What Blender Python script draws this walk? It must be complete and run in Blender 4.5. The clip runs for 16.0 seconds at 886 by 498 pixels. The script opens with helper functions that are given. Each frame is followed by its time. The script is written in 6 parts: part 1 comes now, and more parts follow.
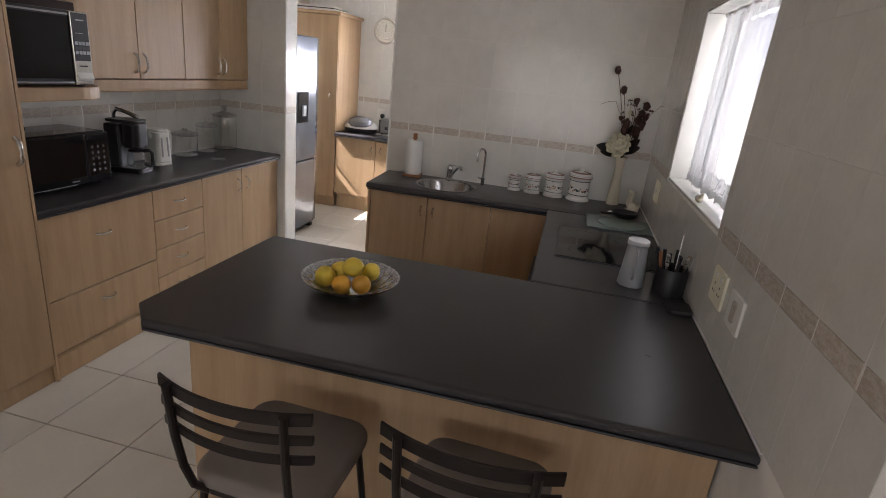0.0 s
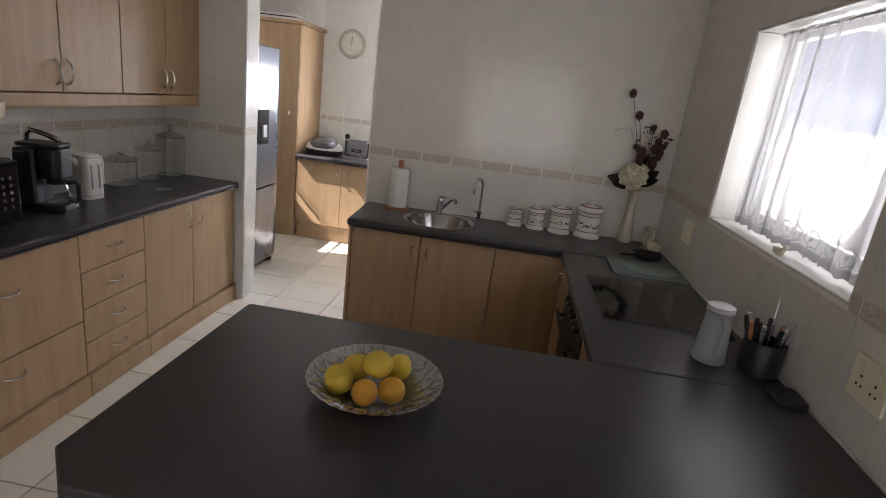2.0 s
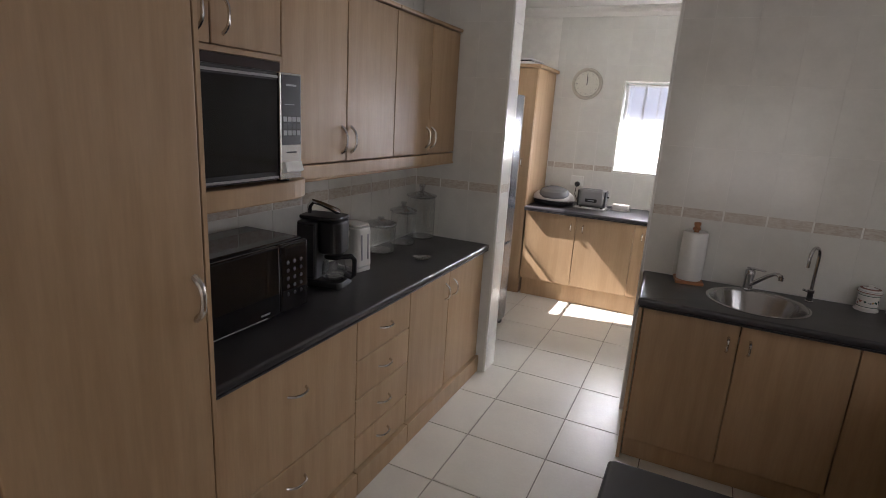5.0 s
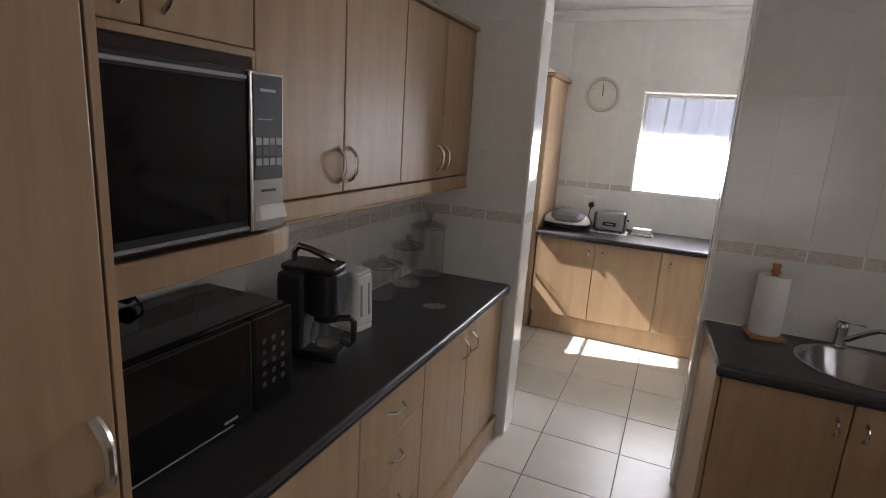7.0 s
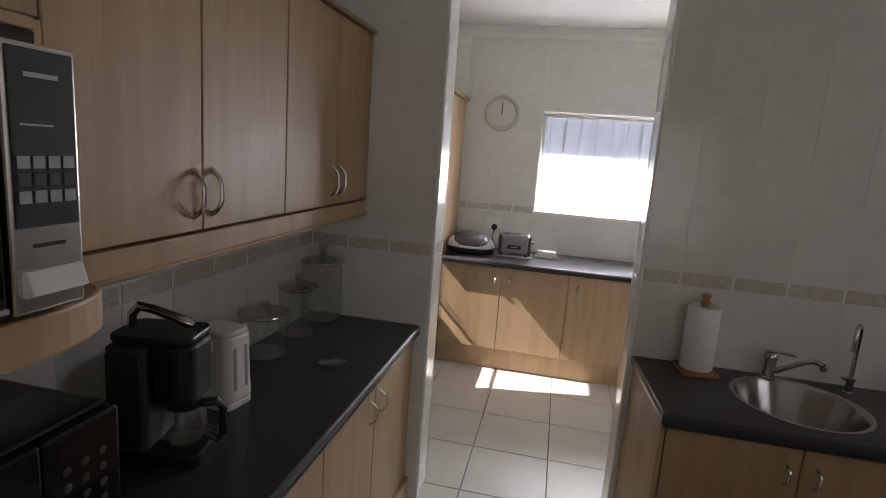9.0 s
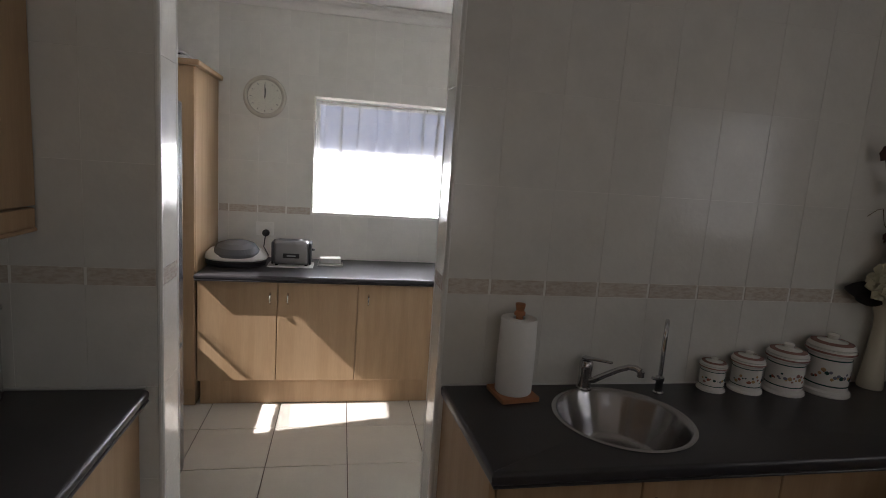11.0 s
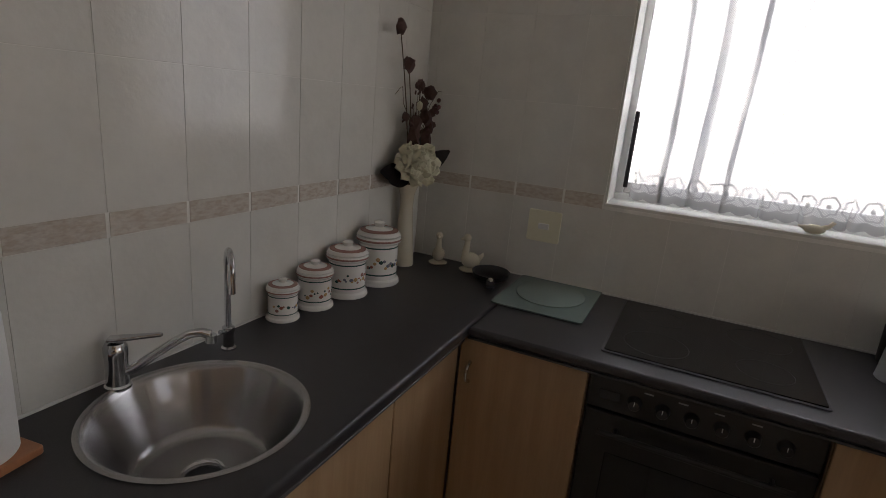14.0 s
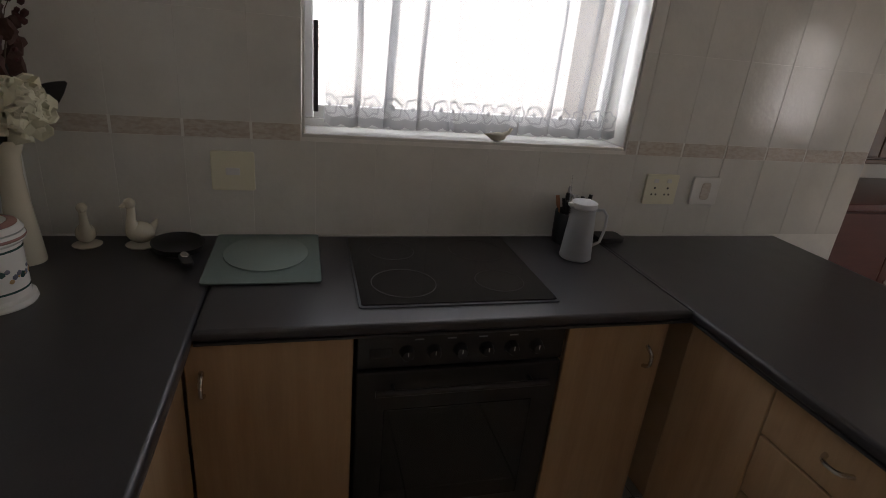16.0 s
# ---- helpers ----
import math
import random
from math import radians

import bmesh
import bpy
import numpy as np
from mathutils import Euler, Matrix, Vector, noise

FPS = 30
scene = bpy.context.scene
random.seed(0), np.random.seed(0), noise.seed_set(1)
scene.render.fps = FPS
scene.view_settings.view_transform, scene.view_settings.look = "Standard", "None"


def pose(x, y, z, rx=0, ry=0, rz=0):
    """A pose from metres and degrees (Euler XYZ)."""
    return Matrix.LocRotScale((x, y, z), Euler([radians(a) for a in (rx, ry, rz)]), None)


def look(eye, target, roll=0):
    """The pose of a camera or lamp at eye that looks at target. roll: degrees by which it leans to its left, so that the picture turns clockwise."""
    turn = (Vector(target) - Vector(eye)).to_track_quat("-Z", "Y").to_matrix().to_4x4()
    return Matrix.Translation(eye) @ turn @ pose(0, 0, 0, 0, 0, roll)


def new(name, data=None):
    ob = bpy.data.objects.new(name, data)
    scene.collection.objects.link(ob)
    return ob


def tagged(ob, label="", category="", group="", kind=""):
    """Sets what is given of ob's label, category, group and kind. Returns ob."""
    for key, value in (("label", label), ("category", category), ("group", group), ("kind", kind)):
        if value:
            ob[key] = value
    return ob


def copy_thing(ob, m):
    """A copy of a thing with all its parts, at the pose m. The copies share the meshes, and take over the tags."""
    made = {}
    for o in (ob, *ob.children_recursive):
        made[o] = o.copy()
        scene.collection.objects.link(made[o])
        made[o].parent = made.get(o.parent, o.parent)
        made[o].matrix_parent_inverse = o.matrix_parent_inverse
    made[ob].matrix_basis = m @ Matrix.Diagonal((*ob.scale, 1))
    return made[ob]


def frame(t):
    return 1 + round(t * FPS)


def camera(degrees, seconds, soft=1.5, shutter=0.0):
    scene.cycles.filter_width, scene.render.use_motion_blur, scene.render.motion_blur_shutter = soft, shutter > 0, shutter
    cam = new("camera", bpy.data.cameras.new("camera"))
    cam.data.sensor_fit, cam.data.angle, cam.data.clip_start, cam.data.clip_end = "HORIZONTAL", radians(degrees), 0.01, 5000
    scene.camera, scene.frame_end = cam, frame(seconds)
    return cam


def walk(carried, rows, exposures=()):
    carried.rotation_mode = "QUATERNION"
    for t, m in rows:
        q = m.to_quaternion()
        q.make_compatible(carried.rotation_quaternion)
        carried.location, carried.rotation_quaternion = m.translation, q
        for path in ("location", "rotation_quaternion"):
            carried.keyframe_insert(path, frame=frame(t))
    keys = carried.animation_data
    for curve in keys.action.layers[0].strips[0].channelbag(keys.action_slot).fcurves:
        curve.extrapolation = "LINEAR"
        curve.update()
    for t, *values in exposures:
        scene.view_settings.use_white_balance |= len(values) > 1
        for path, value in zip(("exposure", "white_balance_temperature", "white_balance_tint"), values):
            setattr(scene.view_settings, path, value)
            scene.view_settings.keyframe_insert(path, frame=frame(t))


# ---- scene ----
cam = camera(79.2, 16.0, soft=0.9)
PATH = [
    (0, (0.014, -0.436, 1.717), (-0.374, 1.42, 1.081), 6.0),
    (0.5, (-0.011, -0.343, 1.72), (-0.373, 1.528, 1.113), 6.2),
    (1, (-0.148, -0.201, 1.714), (-0.472, 1.685, 1.131), 6.4),
    (1.5, (-0.256, -0.096, 1.692), (-0.466, 1.811, 1.127), 7.0),
    (2, (-0.418, 0.061, 1.694), (-0.617, 1.971, 1.135), 7.2),
    (2.5, (-0.53, 0.181, 1.714), (-0.889, 2.068, 1.154), 6.2),
    (3, (-0.63, 0.215, 1.709), (-1.256, 2.033, 1.16), 4.8),
    (3.5, (-0.764, 0.252, 1.711), (-1.504, 2.033, 1.184), 4.1),
    (4, (-0.901, 0.308, 1.706), (-1.686, 2.078, 1.204), 3.8),
    (6.5, (-1.488, 0.836, 1.705), (-2.317, 2.592, 1.223), 3.5),
    (7, (-1.568, 0.959, 1.714), (-2.336, 2.75, 1.265), 3.7),
    (7.5, (-1.647, 1.055, 1.7), (-2.321, 2.887, 1.268), 3.9),
    (8, (-1.709, 1.125, 1.708), (-2.249, 3.006, 1.295), 4.2),
    (10.5, (-1.764, 1.76, 1.685), (-1.717, 3.745, 1.392), 3.9),
    (11, (-1.742, 1.908, 1.664), (-1.361, 3.846, 1.360), 4.0),
    (11.5, (-1.733, 2.0, 1.658), (-1.153, 3.889, 1.35), 4.2),
    (12, (-1.699, 2.101, 1.634), (-0.865, 3.889, 1.304), 4.7),
    (12.5, (-1.67, 2.217, 1.618), (-0.501, 3.791, 1.223), 5.0),
    (13, (-1.586, 2.342, 1.601), (-0.203, 3.718, 1.161), 4.6),
    (13.5, (-1.515, 2.457, 1.598), (0.072, 3.578, 1.119), 4.9),
    (14, (-1.519, 2.55, 1.579), (0.235, 3.357, 1.050), 5.2),
    (14.5, (-1.529, 2.682, 1.567), (0.343, 3.077, 0.971), 4.9),
    (15, (-1.398, 2.781, 1.59), (0.491, 2.831, 0.928), 4.7),
    (15.5, (-1.314, 2.824, 1.588), (0.56, 2.612, 0.916), 4.4),
    (16, (-1.234, 2.856, 1.588), (0.56, 2.355, 0.86), 5.4),
]
EXPOSURES = [(0.0, 2.46, 6400, 20), (1.5, 2.42, 6400, 20), (2.5, 2.30, 6400, 20), (4.0, 2.16, 6400, 20), (6.5, 1.97, 6400, 20), (8.0, 1.84, 6400, 20), (10.5, 1.32, 6400, 18), (11.0, 1.28, 6400, 18),
             (12.0, 1.43, 6350, 18), (12.5, 1.72, 6340, 18), (13.0, 2.14, 6330, 18), (13.5, 2.27, 6330, 18), (14.5, 2.12, 6330, 18), (16.0, 2.02, 6330, 18)]
walk(cam, [(t, look(eye, target, roll)) for t, eye, target, roll in PATH], EXPOSURES)

# ---- light ----
world = bpy.data.worlds.new("world")
scene.world = world
world.use_nodes = True
sky = world.node_tree.nodes.new("ShaderNodeTexSky")
sky.sky_type, sky.sun_disc = "NISHITA", False
SUN_WAY = Vector((1.0, 0.21, -1.03)).normalized()
sky.sun_elevation = math.asin(-SUN_WAY.z)
sky.sun_rotation = math.atan2(-SUN_WAY.x, -SUN_WAY.y)
background = world.node_tree.nodes["Background"]
background.inputs[1].default_value = 0.07
world.node_tree.links.new(sky.outputs[0], background.inputs[0])

sun = new("sun", bpy.data.lights.new("sun", "SUN"))
sun.data.energy, sun.data.angle, sun.data.color = 5.0, radians(0.5), (1.0, 0.98, 0.95)
sun.matrix_world = look(-20 * SUN_WAY, (0, 0, 0))


XR_OUT = 0.83


def window_light(name, eye, target, width, height, watts, colour):
    ob = new(name, bpy.data.lights.new(name, "AREA"))
    ob.data.shape, ob.data.size, ob.data.size_y = "RECTANGLE", width, height
    ob.data.energy, ob.data.color = watts, colour
    ob.matrix_world = look(eye, target)
    return ob


window_light("kitchen_window_light", (XR_OUT - 0.012, 2.257, 1.735), (0, 2.257, 1.735), 1.20, 0.805, 2.8, (0.93, 0.97, 1.0))
window_light("scullery_window_light", (-1.205, 6.278, 1.50), (-1.205, 0, -0.86), 1.48, 0.34, 40, (0.91, 0.96, 1.0))
window_light("living_window_light", (-0.4, -4.45, 1.45), (-0.4, 0, 1.45), 2.2, 1.9, 4.2, (1.0, 0.97, 0.93))

window_light("living_side_window_light", (-3.75, -3.6, 1.45), (0, -3.6, 1.45), 0.8, 1.2, 3.2, (1.0, 0.97, 0.94))

# ---- materials ----


def material(name, colour, rough=0.5, metal=0.0, vary=0.0, scale=8.0, stretch=(1, 1, 1), fine=0.0, fine_scale=120.0, bump=0.0, per_object=0.0,
             coat=0.0, transmission=0.0, ior=1.45, rough_vary=0.0, second=None):
    """A principled material with variation at two scales, in object space metres, and fine relief."""
    m = bpy.data.materials.new(name)
    m.use_nodes = True
    nt = m.node_tree
    b = nt.nodes["Principled BSDF"]
    b.inputs["Base Color"].default_value = (*colour, 1)
    b.inputs["Roughness"].default_value = rough
    b.inputs["Metallic"].default_value = metal
    b.inputs["Coat Weight"].default_value = coat
    b.inputs["Coat Roughness"].default_value = 0.1
    b.inputs["Transmission Weight"].default_value = transmission
    b.inputs["IOR"].default_value = ior
    if not (vary or fine or per_object or bump or rough_vary):
        return m
    geo = nt.nodes.new("ShaderNodeNewGeometry")
    mapping = nt.nodes.new("ShaderNodeMapping")
    mapping.inputs["Scale"].default_value = stretch
    nt.links.new(geo.outputs["Position"], mapping.inputs[0])
    info = nt.nodes.new("ShaderNodeObjectInfo")
    shift = nt.nodes.new("ShaderNodeVectorMath")
    shift.operation = "MULTIPLY_ADD"
    shift.inputs[1].default_value = (1, 1, 1)
    push = nt.nodes.new("ShaderNodeVectorMath")
    push.operation = "SCALE"
    push.inputs[0].default_value = (7, 13, 5)
    nt.links.new(info.outputs["Random"], push.inputs["Scale"])
    nt.links.new(mapping.outputs[0], shift.inputs[0])
    nt.links.new(push.outputs[0], shift.inputs[2])
    big = nt.nodes.new("ShaderNodeTexNoise")
    big.inputs["Scale"].default_value, big.inputs["Detail"].default_value = scale, 5
    small = nt.nodes.new("ShaderNodeTexNoise")
    small.inputs["Scale"].default_value, small.inputs["Detail"].default_value = fine_scale, 3
    for n in (big, small):
        nt.links.new(shift.outputs[0], n.inputs["Vector"])

    def math_node(op, a, b2, c=None):
        n = nt.nodes.new("ShaderNodeMath")
        n.operation = op
        for i, v in enumerate((a, b2, c)):
            if v is None:
                continue
            if isinstance(v, (int, float)):
                n.inputs[i].default_value = v
            else:
                nt.links.new(v, n.inputs[i])
        return n.outputs[0]

    level = math_node("MULTIPLY_ADD", math_node("SUBTRACT", big.outputs[0], 0.5), 2 * vary, 1.0)
    level = math_node("ADD", level, math_node("MULTIPLY", math_node("SUBTRACT", small.outputs[0], 0.5), 2 * fine))
    level = math_node("ADD", level, math_node("MULTIPLY", math_node("SUBTRACT", info.outputs["Random"], 0.5), 2 * per_object))
    tint = nt.nodes.new("ShaderNodeVectorMath")
    tint.operation = "SCALE"
    nt.links.new(level, tint.inputs["Scale"])
    if second:
        blend = nt.nodes.new("ShaderNodeMix")
        blend.data_type = "RGBA"
        blend.inputs[6].default_value, blend.inputs[7].default_value = (*colour, 1), (*second, 1)
        ramp = nt.nodes.new("ShaderNodeMapRange")
        ramp.inputs[1].default_value, ramp.inputs[2].default_value = 0.4, 0.62
        nt.links.new(big.outputs[0], ramp.inputs[0])
        nt.links.new(ramp.outputs[0], blend.inputs[0])
        nt.links.new(blend.outputs[2], tint.inputs[0])
    else:
        tint.inputs[0].default_value = colour
    nt.links.new(tint.outputs[0], b.inputs["Base Color"])
    if rough_vary:
        nt.links.new(math_node("MULTIPLY_ADD", math_node("SUBTRACT", big.outputs[0], 0.5), 2 * rough_vary, rough), b.inputs["Roughness"])
    if bump:
        bp = nt.nodes.new("ShaderNodeBump")
        bp.inputs["Strength"].default_value, bp.inputs["Distance"].default_value = 1.0, bump
        nt.links.new(math_node("ADD", math_node("MULTIPLY", big.outputs[0], 3.0), small.outputs[0]), bp.inputs["Height"])
        nt.links.new(bp.outputs[0], b.inputs["Normal"])
    return m


TILE = material("cream_wall_tile", (0.69, 0.675, 0.625), 0.10, vary=0.10, scale=9, fine=0.03, fine_scale=60, bump=0.0006, per_object=0.02, rough_vary=0.04)
DADO = material("beige_border_tile", (0.62, 0.57, 0.505), 0.2, vary=0.16, scale=40, stretch=(1, 1, 2.5), fine=0.15, fine_scale=110, bump=0.0006, per_object=0.05, second=(0.485, 0.415, 0.345))
GROUT = material("pale_grout", (0.78, 0.76, 0.71), 0.8, vary=0.12, scale=14, fine=0.05)
FLOOR_TILE = material("cream_floor_tile", (0.66, 0.62, 0.54), 0.34, vary=0.10, scale=5, fine=0.04, fine_scale=70, bump=0.0003, per_object=0.03, rough_vary=0.08)
FLOOR_GROUT = material("brown_floor_grout", (0.17, 0.14, 0.11), 0.85, vary=0.2, scale=6)
PAINT = material("white_ceiling_paint", (0.78, 0.76, 0.72), 0.7, vary=0.03, scale=2, fine=0.02, bump=0.0003)
WALL_PAINT = material("cream_wall_paint", (0.70, 0.65, 0.56), 0.6, vary=0.04, scale=2, fine=0.03, bump=0.0004)
WOOD = material("beech_laminate", (0.455, 0.308, 0.175), 0.46, vary=0.12, scale=3.0, stretch=(6, 6, 0.5), fine=0.10, fine_scale=22, bump=0.0001, per_object=0.05, second=(0.385, 0.252, 0.137))
WOOD_EDGE = material("beech_edging", (0.40, 0.262, 0.152), 0.4, vary=0.1, scale=5, stretch=(3, 3, 3), fine=0.08)
WORKTOP = material("charcoal_laminate", (0.042, 0.039, 0.041), 0.30, vary=0.12, scale=12, fine=0.35, fine_scale=420, bump=0.00012, rough_vary=0.05)
STEEL = material("brushed_steel", (0.58, 0.57, 0.55), 0.28, 1.0, vary=0.08, scale=30, stretch=(1, 1, 12), fine=0.05, rough_vary=0.06)
CHROME = material("chrome", (0.60, 0.60, 0.61), 0.10, 1.0)
SATIN = material("satin_nickel", (0.62, 0.60, 0.57), 0.26, 1.0, vary=0.05, scale=40)
FRIDGE_STEEL = material("silver_grey_fridge_steel", (0.20, 0.215, 0.24), 0.16, 0.6, vary=0.04, scale=3, stretch=(1, 1, 10), fine=0.03)
BLACK = material("black_plastic", (0.016, 0.015, 0.016), 0.42, vary=0.1, scale=20)
BLACK_GLOSS = material("black_glass", (0.011, 0.010, 0.011), 0.06, rough_vary=0.03, vary=0.1, scale=6)
DARK_GREY = material("dark_grey_plastic", (0.05, 0.05, 0.055), 0.4, vary=0.1, scale=20)
GREY = material("grey_plastic", (0.34, 0.34, 0.35), 0.35, vary=0.05, scale=20)
WHITE = material("white_plastic", (0.75, 0.74, 0.70), 0.35, vary=0.04, scale=12)
IVORY = material("ivory_plastic", (0.80, 0.77, 0.60), 0.35, vary=0.04, scale=12)
CERAMIC = material("white_glazed_ceramic", (0.78, 0.75, 0.70), 0.12, vary=0.05, scale=14)
VASE = material("cream_glazed_vase", (0.66, 0.60, 0.47), 0.2, vary=0.06, scale=10)
PINK = material("terracotta_pink_glaze", (0.36, 0.20, 0.17), 0.2, vary=0.2, scale=30)
GREEN_LINE = material("dark_green_glaze", (0.05, 0.10, 0.09), 0.2)
FRUIT_RED = material("painted_fruit_red", (0.38, 0.15, 0.11), 0.2)
FRUIT_BLUE = material("painted_fruit_blue", (0.22, 0.22, 0.26), 0.2)
FRUIT_OCHRE = material("painted_fruit_ochre", (0.52, 0.34, 0.18), 0.2)
PAPER = material("white_kitchen_paper", (0.80, 0.79, 0.76), 0.9, vary=0.03, scale=30, fine=0.04, fine_scale=200, bump=0.0006)
PINE = material("red_brown_pine", (0.40, 0.17, 0.075), 0.45, vary=0.2, scale=10, stretch=(4, 4, 0.6), fine=0.1)
LEMON = material("lemon_skin", (0.72, 0.53, 0.065), 0.4, vary=0.12, scale=14, fine=0.06, fine_scale=260, bump=0.0006, per_object=0.08)
ORANGE = material("orange_skin", (0.70, 0.36, 0.045), 0.42, vary=0.12, scale=14, fine=0.06, fine_scale=260, bump=0.0006, per_object=0.08)
GREEN_GLASS = material("frosted_green_glass", (0.16, 0.21, 0.19), 0.25, vary=0.05, scale=10, fine=0.04, bump=0.0002)
PALE_GREEN = material("pale_green_glass_disc", (0.20, 0.255, 0.23), 0.25, vary=0.05, scale=10, bump=0.0002)
PETAL = material("cream_silk_petal", (0.66, 0.63, 0.47), 0.7, vary=0.12, scale=40)
LEAF = material("dark_plum_leaf", (0.035, 0.028, 0.026), 0.5, vary=0.3, scale=30)
DRIED = material("dried_brown_flower", (0.09, 0.045, 0.035), 0.8, vary=0.4, scale=60, bump=0.001)
BERRY = material("dried_wine_red_berry", (0.10, 0.035, 0.032), 0.7, vary=0.3, scale=50)
STEM = material("brown_stem", (0.10, 0.075, 0.045), 0.7, vary=0.2, scale=40)
ALUMINIUM = material("white_window_frame", (0.72, 0.72, 0.70), 0.35, vary=0.03, scale=8)
CHAIR_METAL = material("dark_bronze_metal", (0.035, 0.028, 0.025), 0.35, 0.6, vary=0.2, scale=20, bump=0.0001)
SEAT_FABRIC = material("taupe_seat_fabric", (0.23, 0.195, 0.17), 0.9, vary=0.15, scale=12, fine=0.2, fine_scale=500, bump=0.0008)
MAHOGANY = material("dark_red_mahogany", (0.10, 0.025, 0.018), 0.3, vary=0.25, scale=5, stretch=(1, 1, 8), fine=0.15)
BROWN_WOOD = material("dark_brown_wood", (0.12, 0.065, 0.035), 0.4, vary=0.25, scale=5, stretch=(1, 1, 8), fine=0.15)
PLASTER = material("weathered_exterior_plaster", (0.45, 0.43, 0.39), 0.9, vary=0.1, scale=2, fine=0.06, bump=0.001)
ROOF = material("brown_roof_tile", (0.22, 0.12, 0.08), 0.8, vary=0.2, scale=4)
BLUE_GREY = material("blue_grey_plaster", (0.40, 0.45, 0.60), 0.9, vary=0.06, scale=1.5, fine=0.05)
GROUND = material("paved_yard", (0.33, 0.30, 0.26), 0.9, vary=0.15, scale=1.5, fine=0.08, bump=0.001)
CLOCK_FACE = material("cream_clock_face", (0.72, 0.69, 0.60), 0.25, vary=0.03, scale=10)
CLOCK_RIM = material("cream_rim", (0.56, 0.52, 0.44), 0.25, 0.0)


def curtain_material(name, openness, cloth_tone):
    """White net: threads of translucent cloth with small holes in a lattice."""
    m = bpy.data.materials.new(name)
    m.use_nodes = True
    nt = m.node_tree
    nt.nodes.remove(nt.nodes["Principled BSDF"])
    out = nt.nodes["Material Output"]
    uv = nt.nodes.new("ShaderNodeAttribute")
    uv.attribute_name = "cloth"
    sep = nt.nodes.new("ShaderNodeSeparateXYZ")
    nt.links.new(uv.outputs["Vector"], sep.inputs[0])

    def op(kind, a, b=0.0):
        n = nt.nodes.new("ShaderNodeMath")
        n.operation = kind
        for i, v in enumerate((a, b)):
            if isinstance(v, (int, float)):
                n.inputs[i].default_value = v
            else:
                nt.links.new(v, n.inputs[i])
        return n.outputs[0]

    u = op("SINE", op("MULTIPLY", sep.outputs[0], 2 * math.pi / 0.008))
    v = op("SINE", op("MULTIPLY", sep.outputs[1], 2 * math.pi / 0.0075))
    hole = op("GREATER_THAN", op("MULTIPLY", u, v), openness)
    # the scalloped lace band along the hem
    band = op("LESS_THAN", sep.outputs[1], 0.115)
    cu = op("MULTIPLY", op("SUBTRACT", op("FRACT", op("DIVIDE", sep.outputs[0], 0.075)), 0.5), 0.075)
    cv = op("SUBTRACT", sep.outputs[1], 0.068)
    far = op("SQRT", op("ADD", op("MULTIPLY", cu, cu), op("MULTIPLY", cv, cv)))
    petals = op("MULTIPLY", op("SINE", op("MULTIPLY", op("ARCTAN2", cv, cu), 6.0)), 0.003)
    edge = op("ABSOLUTE", op("SUBTRACT", op("ADD", far, petals), 0.031))
    lace = op("MAXIMUM", op("LESS_THAN", edge, 0.0032), op("LESS_THAN", far, 0.008))
    lace = op("MAXIMUM", lace, op("LESS_THAN", sep.outputs[1], 0.030))
    solid = op("MULTIPLY", band, lace)
    open_part = op("MULTIPLY", hole, op("SUBTRACT", 1.0, solid))
    amount = op("MULTIPLY", open_part, 0.92)
    diffuse = nt.nodes.new("ShaderNodeBsdfDiffuse")
    diffuse.inputs[0].default_value = (0.72, 0.72, 0.72, 1)
    trans = nt.nodes.new("ShaderNodeBsdfTranslucent")
    tone = nt.nodes.new("ShaderNodeMix")
    tone.data_type = "RGBA"
    tone.inputs[6].default_value = (cloth_tone, cloth_tone, cloth_tone, 1)
    tone.inputs[7].default_value = (0.5 * cloth_tone, 0.5 * cloth_tone, 0.5 * cloth_tone, 1)
    nt.links.new(solid, tone.inputs[0])
    nt.links.new(tone.outputs[2], trans.inputs[0])
    cloth = nt.nodes.new("ShaderNodeMixShader")
    cloth.inputs[0].default_value = 0.5
    nt.links.new(diffuse.outputs[0], cloth.inputs[1])
    nt.links.new(trans.outputs[0], cloth.inputs[2])
    clear = nt.nodes.new("ShaderNodeBsdfTransparent")
    mix = nt.nodes.new("ShaderNodeMixShader")
    nt.links.new(amount, mix.inputs[0])
    nt.links.new(cloth.outputs[0], mix.inputs[1])
    nt.links.new(clear.outputs[0], mix.inputs[2])
    nt.links.new(mix.outputs[0], out.inputs["Surface"])
    return m


NET = curtain_material("white_net", 0.08, 0.34)
SHEER = curtain_material("sheer_white_net", -0.45, 0.24)


